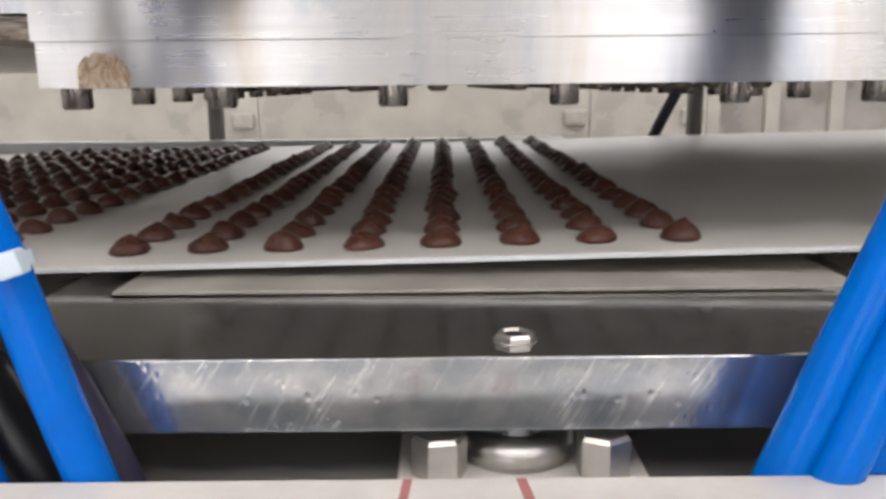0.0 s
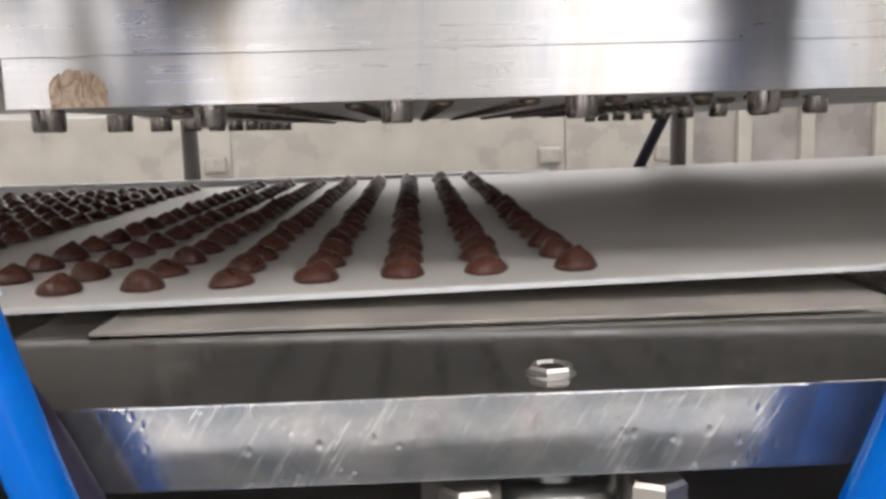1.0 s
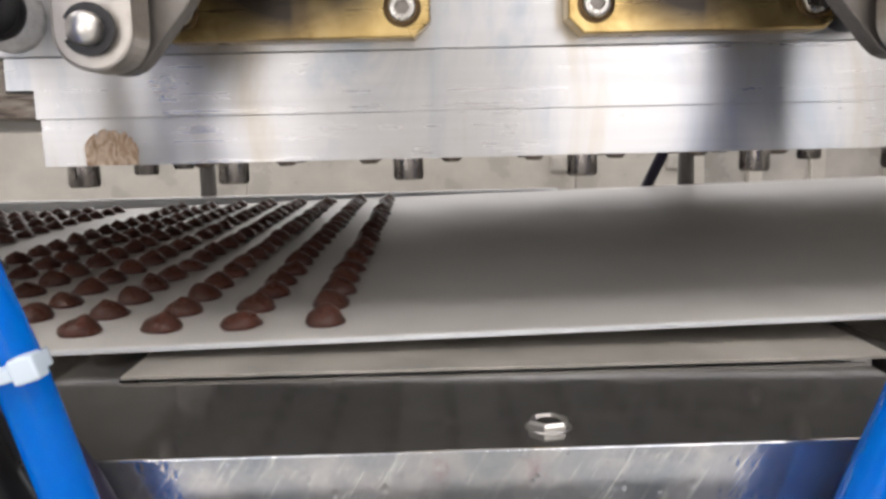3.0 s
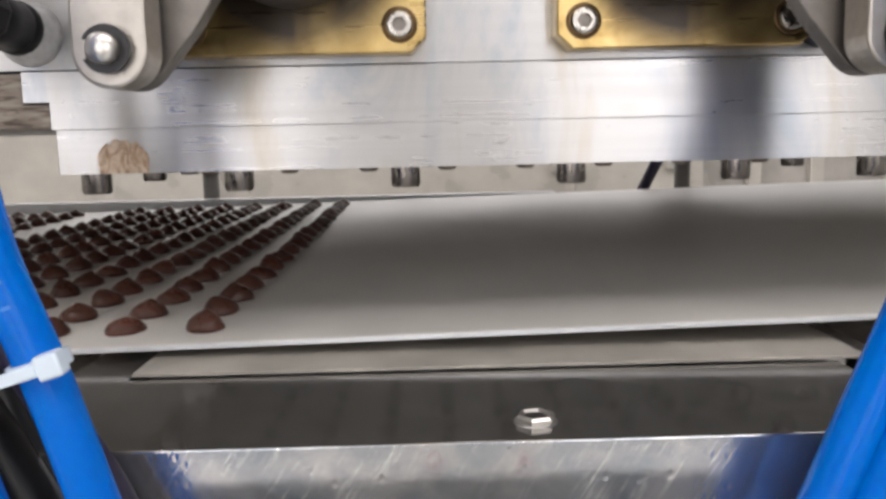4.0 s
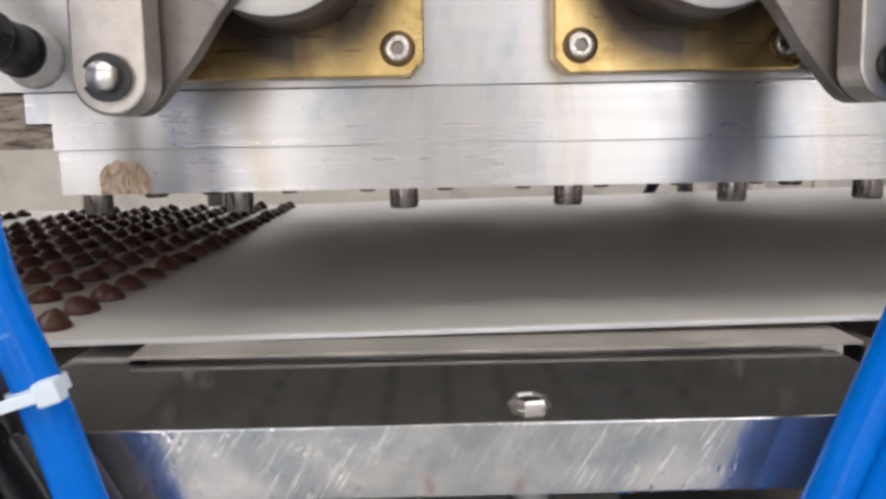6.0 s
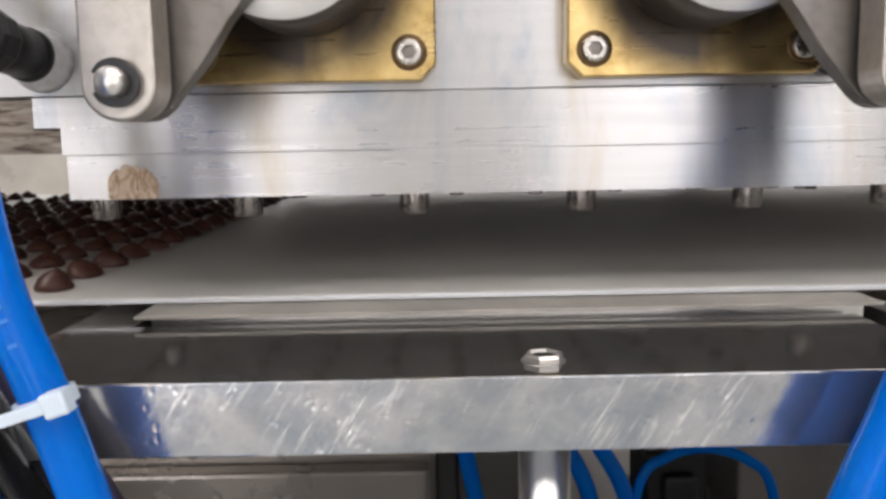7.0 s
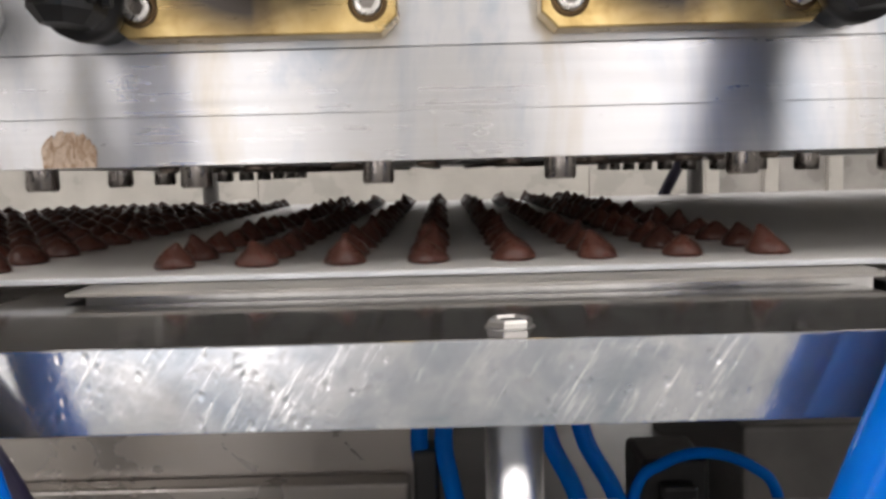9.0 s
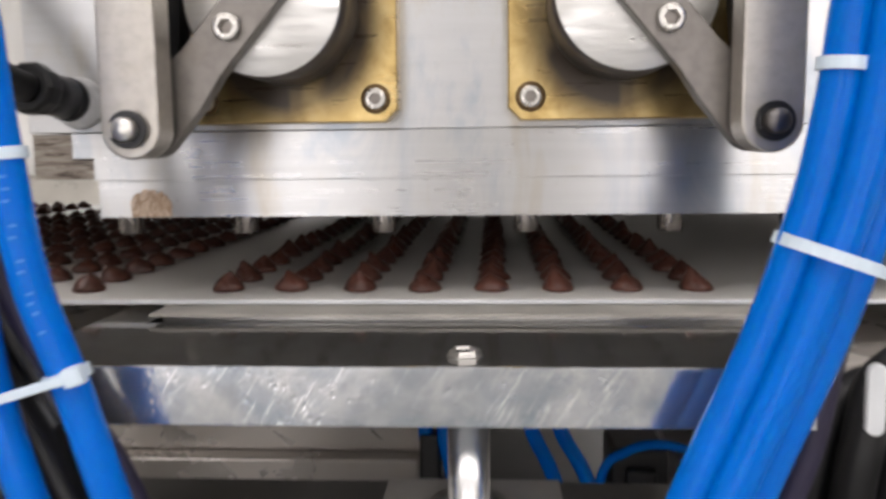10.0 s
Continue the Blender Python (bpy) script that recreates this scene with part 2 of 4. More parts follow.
# ---------------------------------------------------------------- mesh tools
def box(bm, x0, x1, y0, y1, z0, z1, bevel=0.0):
    r = bmesh.ops.create_cube(bm, size=1.0, matrix=Matrix.LocRotScale(((x0 + x1) / 2, (y0 + y1) / 2, (z0 + z1) / 2), None, (x1 - x0, y1 - y0, z1 - z0)))
    if bevel:
        edges = {e for v in r["verts"] for e in v.link_edges}
        bmesh.ops.bevel(bm, geom=list(edges), offset=bevel, segments=2, profile=0.5, affect="EDGES")
    return bm


def lathe(bm, rings, seg=24, m=None):
    """Rings of (radius, height) turned round z; radius 0 closes with a point."""
    m = m or Matrix()
    rows = []
    for r, h in rings:
        if r == 0:
            rows.append([bm.verts.new(m @ Vector((0, 0, h)))])
        else:
            rows.append([bm.verts.new(m @ Vector((r * math.cos(2 * math.pi * k / seg), r * math.sin(2 * math.pi * k / seg), h))) for k in range(seg)])
    for a, b in zip(rows, rows[1:]):
        for k in range(seg):
            j = (k + 1) % seg
            if len(a) == 1 and len(b) == 1:
                continue
            if len(a) == 1:
                bm.faces.new((a[0], b[j], b[k]))
            elif len(b) == 1:
                bm.faces.new((a[k], a[j], b[0]))
            else:
                bm.faces.new((a[k], a[j], b[j], b[k]))
    for f in bm.faces:
        f.smooth = True
    return bm


def prism(bm, outline, y0, y1, bevel=0.0):
    """An outline in x and z, thick from y0 to y1."""
    front = [bm.verts.new((x, y0, z)) for x, z in outline]
    back = [bm.verts.new((x, y1, z)) for x, z in outline]
    n = len(outline)
    faces = [bm.faces.new(front), bm.faces.new(back[::-1])]
    for k in range(n):
        j = (k + 1) % n
        bm.faces.new((front[k], back[k], back[j], front[j]))
    bmesh.ops.recalc_face_normals(bm, faces=bm.faces[:])
    if bevel:
        edges = [e for f in faces for e in f.edges]
        bmesh.ops.bevel(bm, geom=edges, offset=bevel, segments=2, profile=0.5, affect="EDGES")
    return bm


def spline(points, steps=10):
    p = [Vector(q) for q in points]
    p = [2 * p[0] - p[1]] + p + [2 * p[-1] - p[-2]]
    out = []
    for i in range(1, len(p) - 2):
        for s in range(steps):
            t = s / steps
            a, b, c, d = p[i - 1], p[i], p[i + 1], p[i + 2]
            out.append(0.5 * ((2 * b) + (c - a) * t + (2 * a - 5 * b + 4 * c - d) * t * t + (3 * b - a - 3 * c + d) * t ** 3))
    out.append(p[-2])
    return out


def sweep(bm, points, radius, seg=18, steps=10):
    """A round tube along a smooth line through the points."""
    line = spline(points, steps)
    side = None
    rows = []
    for i, q in enumerate(line):
        way = (line[min(i + 1, len(line) - 1)] - line[max(i - 1, 0)]).normalized()
        if side is None:
            side = way.orthogonal().normalized()
        side = (side - way * side.dot(way)).normalized()
        up = way.cross(side)
        rows.append([bm.verts.new(q + radius * (math.cos(2 * math.pi * k / seg) * side + math.sin(2 * math.pi * k / seg) * up)) for k in range(seg)])
    for a, b in zip(rows, rows[1:]):
        for k in range(seg):
            j = (k + 1) % seg
            bm.faces.new((a[k], a[j], b[j], b[k])).smooth = True
    bm.faces.new(rows[0][::-1])
    bm.faces.new(rows[-1])
    return bm


def mesh_of(name, bm, material):
    me = bpy.data.meshes.new(name)
    bmesh.ops.recalc_face_normals(bm, faces=bm.faces[:])
    bm.to_mesh(me)
    bm.free()
    me.materials.append(material)
    return me


def part(name, bm, material, parent, label="", at=None):
    """One mesh object under a thing or a part."""
    ob = new(name, bm if isinstance(bm, bpy.types.Mesh) else mesh_of(name, bm, material))
    ob.parent = parent
    if at is not None:
        ob.matrix_basis = at
    return tagged(ob, label) if label else ob


def thing(name, label, category, group="", kind="", at=None):
    ob = new(name)
    ob.empty_display_size = 0.02
    if at is not None:
        ob.matrix_basis = at
    return tagged(ob, label, category, group, kind)


def solo(name, bm, material, label, category, group="", kind="", at=None):
    ob = new(name, bm if isinstance(bm, bpy.types.Mesh) else mesh_of(name, bm, material))
    if at is not None:
        ob.matrix_basis = at
    return tagged(ob, label, category, group, kind)


def bm_new():
    return bmesh.new()


UP_TO_FRONT = pose(0, 0, 0, 90)      # turns z into -y, towards the operator

# ---------------------------------------------------------------- the hall
def structure(name, bounds, material, label, bevel=0.0):
    return solo(name, box(bm_new(), *bounds, bevel), material, label, name.split("_")[0], kind="structure")


structure("floor", (-4, 4, -3.2, 2.8, -0.1, 0.0), FLOOR, "grey coated factory floor")
structure("ceiling", (-4.2, 4.2, -3.4, 3.0, 3.2, 3.3), CEIL, "white panelled factory ceiling")
structure("wall_west", (-4.2, -4.0, -3.2, 2.8, 0.0, 3.2), WHITEWALL, "white sandwich-panel factory wall")
structure("wall_east", (4.0, 4.2, -3.2, 2.8, 0.0, 3.2), WHITEWALL, "white sandwich-panel factory wall")


def window_wall(name, y0, y1, spans, wz0, wz1, label):
    w = tagged(new(name), label, "wall", kind="structure")
    part("wall_panel", box(bm_new(), -4.2, 4.2, y0, y1, 0, wz0), WHITEWALL, w)
    part("wall_panel", box(bm_new(), -4.2, 4.2, y0, y1, wz1, 3.2), WHITEWALL, w)
    edges = [-4.2] + [x for ab in spans for x in ab] + [4.2]
    for a, b in zip(edges[::2], edges[1::2]):
        part("wall_panel", box(bm_new(), a, b, y0, y1, wz0, wz1), WHITEWALL, w)
    return w


south = window_wall("wall_south", -3.4, -3.2, [(-1.8, -0.5), (0.5, 1.7)], 0.35, 2.7, "white factory wall with two wide windows")
part("wall_panel", box(bm_new(), 0.5, 1.7, -3.4, -3.2, 0.35, 0.8), WHITEWALL, south)
window_wall("wall_north", 2.8, 3.0, [(-2.0, 2.4)], 1.4, 2.7, "white factory wall with a high window")


def hall_window(name, y, x0, x1, z0, z1, n):
    w = thing(name, "wide white-framed factory window", "window", kind="structure")
    for k in range(n):
        a, b = x0 + (x1 - x0) * k / n, x0 + (x1 - x0) * (k + 1) / n
        f = bm_new()
        for q in ((a, b, z0, z0 + 0.05), (a, b, z1 - 0.05, z1), (a, a + 0.05, z0 + 0.05, z1 - 0.05), (b - 0.05, b, z0 + 0.05, z1 - 0.05)):
            box(f, q[0], q[1], y - 0.03, y + 0.03, q[2], q[3])
        fr = part("window_frame", f, NYLON, w)
        g = part("pane", box(bm_new(), a + 0.05, b - 0.05, y - 0.004, y + 0.004, z0 + 0.05, z1 - 0.05), GLASS, fr)
        g.visible_shadow = False


hall_window("window_1", -3.3, -1.8, -0.5, 0.35, 2.7, 2)
hall_window("window_2", -3.3, 0.5, 1.7, 0.8, 2.7, 2)
hall_window("window_3", 2.9, -2.0, 2.4, 1.4, 2.7, 4)


def ceiling_light():
    t = thing("ceiling_light", "flat white ceiling light panel, switched on", "light", "ceiling lights", at=pose(0, 0, 3.2))
    f = bm_new()
    for q in ((-0.6, 0.6, -0.6, -0.57), (-0.6, 0.6, 0.57, 0.6), (-0.6, -0.57, -0.57, 0.57), (0.57, 0.6, -0.57, 0.57)):
        box(f, q[0], q[1], q[2], q[3], -0.05, 0.0)
    part("frame", f, NYLON, t)
    part("diffuser", box(bm_new(), -0.57, 0.57, -0.57, 0.57, -0.03, -0.01), LIT, t)
    return t


_lamp = ceiling_light()
_lamp.matrix_basis = pose(-1.6, -1.7, 3.2)
for x, y in ((0, -1.7), (1.6, -1.7), (-1.6, -0.3), (1.6, -0.3), (-1.0, 1.6), (1.0, 1.6)):
    copy_thing(_lamp, pose(x, y, 3.2))

def storage_cabinet(x, y, w, d, h, doors):
    paint = FARGREY
    t = thing("storage_cabinet", "pale grey steel storage cabinet along the far wall", "cabinet", "far cabinets", at=pose(x, y, 0))
    part("body", box(bm_new(), 0, w, 0, d, 0.08, h, 0.004), paint, t)
    part("plinth", box(bm_new(), 0.02, w - 0.02, 0.03, d, 0.0, 0.08), DARK, t)
    for k in range(doors):
        a, b = w * k / doors + 0.0006, w * (k + 1) / doors - 0.0006
        dr = part("door", box(bm_new(), a, b, -0.02, -0.001, 0.10, h - 0.02, 0.0006), paint, t)
        # added block that stands in for a shadowy blotch on the far cabinets
        part("door_blotch", box(bm_new(), b - 0.080, b - 0.012, -0.045, -0.021, 0.975, 1.024, 0.008), BLOTCH, dr, "grey block standing in for a shadowy blotch")
    return t


FARGREY = plastic("pale_grey_cabinet_paint", (0.50, 0.475, 0.43), 0.3, 0.14, 7)
FARBROWN = plastic("taupe_panel_paint", (0.36, 0.34, 0.315), 0.3, 0.25, 6)
BLOTCH = plastic("blotch_grey", (0.43, 0.41, 0.375), 0.5, 0.15, 30)
storage_cabinet(-2.55, 2.30, 1.001, 0.45, 1.15, 1)
storage_cabinet(-1.5485, 2.30, 1.008, 0.45, 1.15, 1)
storage_cabinet(-0.540, 2.30, 1.000, 0.45, 1.15, 1)
storage_cabinet(0.461, 2.30, 0.350, 0.45, 1.15, 1)


def partition():
    """Grey infill panels between pale upright posts."""
    t = thing("partition", "grey panel partition with pale upright posts", "partition")
    edges = [0.813, 0.993, 1.188, 1.42, 1.66, 1.90, 2.14]
    for a, b in zip(edges, edges[1:]):
        part("post", box(bm_new(), a, a + 0.043, 2.285, 2.345, 0.0, 1.42, 0.003), FARGREY, t, "pale upright post")
        part("panel", box(bm_new(), a + 0.0435, b - 0.0005, 2.31, 2.33, 0.05, 1.40), FARBROWN, t)
    part("post", box(bm_new(), 2.14, 2.183, 2.285, 2.345, 0.0, 1.42, 0.003), FARGREY, t, "pale upright post")
    part("top_rail", box(bm_new(), 0.813, 2.183, 2.28, 2.35, 1.4205, 1.46, 0.003), FARGREY, t, "pale top rail")
    return t


partition()

# ---------------------------------------------------------------- the machine's fixed parts
BAR_Z0, SEAM1, SEAM2 = 1.1000, 1.1157, 1.1360


ZINC = brushed_metal("zinc_plated_steel", (0.62, 0.59, 0.55), 0.42, (120, 120, 120), 0.15, 0.06)


SHEET = brushed_metal("smeared_sheet_steel", (0.50, 0.465, 0.43), 0.26, (3, 3, 9), 0.12, 0.02)
SHEET.node_tree.nodes["Principled BSDF"].inputs["Metallic"].default_value = 0.6


def machine_base():
    t = thing("machine_base", "grey painted machine cabinet under the depositor", "machine")
    part("cabinet", box(bm_new(), -0.75, 0.85, -0.10, 0.95, 0.06, 0.88, 0.004), DARK, t)
    for x in (-0.68, 0.78):
        for y in (-0.04, 0.88):
            part("foot", lathe(bm_new(), [(0, 0), (0.035, 0), (0.035, 0.012), (0.012, 0.016), (0.012, 0.065), (0, 0.065)], 20), STEEL, t, at=pose(x, y, 0))
    for x in (-0.70, 0.78):
        part("head_post", box(bm_new(), x, x + 0.05, 0.66, 0.72, 0.88, 1.20, 0.003), STEEL, t)
    part("rear_sheet", box(bm_new(), -0.70, 0.80, 0.90, 0.905, 0.88, 1.00), GREYPAINT, t)
    # added rail whose white colour paints the bright line at the belt's far edge
    part("rear_highlight_rail", box(bm_new(), -0.70, 0.150, 0.634, 0.650, 0.90, 1.0425, 0.0015), NYLON, t, "rail along the belt's far edge, white to paint its highlight")
    # sheets that screen the drive behind the lifting table
    part("drive_cover", box(bm_new(), -0.40, 0.004, 0.16, 0.42, 0.88, 0.972, 0.003), SHEET, t)
    part("drive_ledge", box(bm_new(), -0.40, 0.000, 0.145, 0.1595, 0.88, 0.938, 0.002), SHEET, t)
    part("side_cover", box(bm_new(), 0.19, 0.50, 0.20, 0.42, 0.88, 0.945, 0.003), DARK, t)
    return t


machine_base()


def hex_rings(bm, r, z0, z1, m=None):
    return lathe(bm, [(0, z0), (r, z0), (r, z1 - r * 0.14), (r * 0.86, z1), (0, z1)], 6, m)


def base_plate():
    t = thing("base_plate", "cream base plate with marker lines and a shaft bearing", "machine part")
    part("plate", box(bm_new(), -0.26, 0.34, -0.093, -0.022, 0.966, 0.994, 0.0012), DARK, t)
    for x in (-0.25, 0.30):
        part("support", box(bm_new(), x, x + 0.03, -0.085, -0.030, 0.88, 0.966, 0.001), DARK, t)
    part("front_rail", box(bm_new(), -0.26, 0.34, -0.136, -0.1125, 0.9985, 1.0105, 0.0008), BASEPAINT, t)
    for x in (-0.26, 0.32):
        part("rail_leg", box(bm_new(), x, x + 0.02, -0.134, -0.1145, 0.0, 0.9985), DARK, t)
    for x, w, tilt in ((0.0085, 0.0020, -4), (0.0345, 0.0022, 6)):
        part("marker_line", box(bm_new(), -w / 2, w / 2, -0.020, -0.0012, 0.0, 0.0003), RED, t, at=pose(x, -0.1125, 1.0105, 0, 0, tilt))
    part("bearing_pad", box(bm_new(), 0.004, 0.072, -0.0915, -0.026, 0.9941, 0.9965, 0.0008), BASEPAINT, t)
    ring = [(0.0085, 0.9965), (0.0165, 0.9965), (0.0165, 1.0015), (0.0135, 1.0045), (0.0100, 1.0045), (0.0085, 1.0030), (0.0085, 0.9965)]
    part("bearing", lathe(bm_new(), ring, 32, pose(0.0375, -0.066, 0)), STEEL, t, "bright flanged shaft bearing")
    hx = hex_rings(bm_new(), 0.0076, 0.9966, 1.0080)
    me = mesh_of("hex_bolt", hx, ZINC)
    for f in me.polygons:
        f.use_smooth = False
    for x, y, a in ((0.0155, -0.081, 8), (0.0598, -0.081, 33)):
        part("hex_bolt", me, None, t, at=pose(x, y, 0, 0, 0, a))


base_plate()


def cap_screw_mesh(name, r, h, material):
    """Socket head: knurled rim, chamfer and a recessed hexagon, head towards +z."""
    bm = lathe(bm_new(), [(r, 0), (r, h * 0.86), (r * 0.9, h), (r * 0.66, h)], 24)
    top = [v for v in bm.verts if abs(v.co.z - h) < 1e-7 and abs(v.co.xy.length - r * 0.66) < 1e-6]
    top.sort(key=lambda v: math.atan2(v.co.y, v.co.x))
    seg = len(top)
    hexa, low = [], []
    for k in range(seg):
        a = 2 * math.pi * k / seg
        sect = (a % (math.pi / 3)) - math.pi / 6
        rr = r * 0.60 / math.cos(sect) * math.cos(math.pi / 6)
        hexa.append(bm.verts.new((rr * math.cos(a), rr * math.sin(a), h)))
        low.append(bm.verts.new((rr * math.cos(a), rr * math.sin(a), max(h - r * 0.75, 0.0001))))
    top = sorted(top, key=lambda v: math.atan2(v.co.y, v.co.x) % (2 * math.pi))
    for k in range(seg):
        j = (k + 1) % seg
        bm.faces.new((top[k], top[j], hexa[j], hexa[k]))
        bm.faces.new((hexa[k], hexa[j], low[j], low[k]))
    floor_face = bm.faces.new(low)
    # recess floor takes a darker colour that paints the socket's shade
    floor_face.material_index = 1
    me = mesh_of(name, bm, material)
    me.materials.append(SOCKET_SHADE)
    return me


SOCKET_SHADE = brushed_metal("socket_shade_steel", (0.22, 0.20, 0.185), 0.4, (300, 300, 300), 0.08, 0.05)
DARK_BRASS = brushed_metal("sooty_brass", (0.13, 0.085, 0.045), 0.45, (300, 300, 300), 0.08, 0.05)
NOZZLE = brushed_metal("chocolate_stained_steel", (0.20, 0.165, 0.14), 0.4, (300, 300, 90), 0.1, 0.05)
COLS, ROWS_DEEP, PITCH_X, PITCH_Y = 8, 20, 0.030, 0.029
FIRST_X, FIRST_Y = -0.0745, 0.0242


DARK_BOLT = brushed_metal("oiled_screw_steel", (0.25, 0.23, 0.215), 0.26, (300, 300, 120), 0.08, 0.08)


def depositor_head():
    t = thing("depositor_head", "milled aluminium chocolate depositor head with nozzles below", "machine")
    low = prism(bm_new(), [(-0.1212, BAR_Z0), (0.330, BAR_Z0), (0.330, SEAM1 - 0.00005), (-0.1212, SEAM1 - 0.00005)], 0.0, 0.610, 0.00012)
    part("nozzle_bar", low, ALU, t, "milled aluminium nozzle bar")
    up = prism(bm_new(), [(-0.1228, SEAM1 + 0.00005), (0.330, SEAM1 + 0.00005), (0.330, SEAM2 - 0.0003), (-0.1318, SEAM2 - 0.0003), (-0.1318, 1.1252), (-0.1228, 1.1252)], 0.0, 0.610, 0.00012)
    part("slide_bar", up, ALU, t, "milled aluminium slide bar")
    part("end_block", prism(bm_new(), [(-0.150, 1.1164), (-0.1238, 1.1164), (-0.1238, 1.1246), (-0.1328, 1.1246), (-0.1328, 1.1354), (-0.150, 1.1354)], 0.002, 0.60, 0.0004), TEXTOLITE, t, "grimy brown insulation end block")
    # black strips added to paint the shade in the gaps beside the end block
    part("gap_shade", box(bm_new(), -0.1237, -0.1229, 0.006, 0.58, 1.1166, 1.1250), SHADE_BLACK, t, "black strip standing in for the shade in the gap")
    part("gap_shade", box(bm_new(), -0.1327, -0.1319, 0.006, 0.58, 1.1254, 1.1350), SHADE_BLACK, t, "black strip standing in for the shade in the gap")
    part("end_cover", box(bm_new(), -0.145, -0.1216, 0.20, 0.61, 1.1005, 1.1155, 0.0004), STEEL, t)
    part("manifold", box(bm_new(), -0.1503, 0.330, 0.0006, 0.610, SEAM2, 1.340, 0.0004), ALU_BLOCK, t, "bright aluminium manifold block")
    # beams darken the space beside the head
    part("side_shade_beam", box(bm_new(), -0.66, -0.1505, 0.030, 0.60, 1.1164, 1.335, 0.001), STEEL, t)
    # out of view, added to keep light off the belt's right side
    part("side_shade_beam", box(bm_new(), 0.3305, 0.76, 0.010, 0.60, 1.1120, 1.335, 0.001), STEEL, t)
    part("back_beam", box(bm_new(), -0.74, 0.88, 0.62, 0.72, 1.20, 1.34, 0.004), STEEL, t)
    # patch of dried glue
    rng = random.Random(5)
    outline = []
    for k in range(26):
        s = k / 25
        x = -0.1075 + 0.0178 * s
        top = 1.1002 + 0.0118 * (math.sin(math.pi * (0.08 + 0.84 * s)) ** 0.45) + rng.uniform(-0.0012, 0.0008)
        outline.append((x, min(top, 1.1130)))
    outline = [(-0.1070, 1.1002)] + outline + [(-0.0900, 1.1002)]
    part("glue_patch", prism(bm_new(), outline[::-1], -0.0005, -0.00005), GREASE, t, "brown patch of dried glue")
    head = cap_screw_mesh("cap_screw", 0.0052, 0.0072, DARK_BOLT)
    spots = [(x, 0.0065) for x in (-0.111, -0.060, 0.0, 0.060, 0.120, 0.170, 0.225)]
    spots += [(x, 0.090 + 0.058 * k) for x in (-0.117, 0.177) for k in range(9)]
    for x, y in spots:
        part("cap_screw", head, None, t, "steel socket screw head", at=pose(x, y, BAR_Z0 - 0.00002, 180))
    nz = lathe(bm_new(), [(0, 0), (0.0038, 0), (0.0038, -0.0010), (0.0026, -0.0022), (0.0014, -0.0022), (0.0014, -0.001), (0, -0.001)], 14)
    nz = mesh_of("nozzle", nz, NOZZLE)
    for i in range(COLS):
        for j in range(ROWS_DEEP):
            part("nozzle", nz, None, t, at=pose(FIRST_X + PITCH_X * i, FIRST_Y + PITCH_Y * j, BAR_Z0))
    return t


depositor_head()


def valve_flange(x):
    """Square brass plate with clipped corners; its origin lies on the shaft's axis."""
    t = thing("valve_flange", "tarnished brass valve flange with sooty shaft bore", "machine part", "valve flanges", at=pose(x, 0, 1.1822))
    h, c = 0.0437, 0.0052
    o = [(-h + c, -h), (h - c, -h), (h, -h + c), (h, h - c), (h - c, h), (-h + c, h), (-h, h - c), (-h, -h + c)]
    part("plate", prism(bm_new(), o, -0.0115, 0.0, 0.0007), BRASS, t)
    scr = cap_screw_mesh("socket_screw", 0.0043, 0.0022, BOLT)
    for sx in (-1, 1):
        for sz in (-1, 1):
            p = UP_TO_FRONT.copy()
            p.translation = (sx * 0.0348, -0.0119, sz * 0.0345)
            part("socket_screw", scr, None, t, at=p)
            rim = lathe(bm_new(), [(0.0044, 0), (0.0060, 0), (0.0058, 0.0004), (0.0044, 0.0003)], 24)
            q = UP_TO_FRONT.copy()
            q.translation = (sx * 0.0348, -0.0116, sz * 0.0345)
            part("counterbore", rim, DARK_BRASS, t, "dark rim of a counterbored hole", at=q)
    return t


AXES = (-0.0350, 0.0960)
for ax in AXES:
    valve_flange(ax)


def ring_part(name, rings, seg, material, parent, label="", at=None):
    me = mesh_of(name, lathe(bm_new(), rings, seg), material)
    if seg <= 10:
        for f in me.polygons:
            f.use_smooth = False
    return part(name, me, None, parent, label, at)


def straight_fitting(x, z):
    """Stubby push-in fitting that stands out of the block and carries a hose."""
    t = thing("hose_fitting", "black stepped pneumatic fitting on a thread-taped collar", "pipe fitting", at=pose(x, 0.0004, z))
    out = pose(0, 0, 0, 90 - 7, 0, -4)
    ring_part("threaded_collar", [(0, -0.002), (0.0112, -0.002), (0.0108, 0.0015), (0.0090, 0.0062), (0, 0.0062)], 24, THREAD, t, "pale thread-taped collar", out)
    ring_part("lock_ring", [(0, 0.0062), (0.0084, 0.0062), (0.0090, 0.0075), (0.0090, 0.0105), (0.0080, 0.0112), (0, 0.0112)], 24, BLACK, t, "", out)
    ring_part("body", [(0, 0.0112), (0.0085, 0.0114), (0.0085, 0.0260), (0.0078, 0.0275), (0, 0.0275)], 24, BLACK, t, "", out)
    ring_part("release_collar", [(0, 0.0275), (0.0098, 0.0277), (0.0102, 0.0290), (0.0102, 0.0350), (0.0090, 0.0365), (0, 0.0365)], 10, BLACK, t, "", out)
    part("hose", sweep(bm_new(), [(-0.002, -0.036, 0.004), (-0.006, -0.046, 0.008), (-0.020, -0.052, 0.024), (-0.040, -0.040, 0.060), (-0.055, 0.0, 0.110)], 0.0058, 14, 6), BLACK, t)
    return t


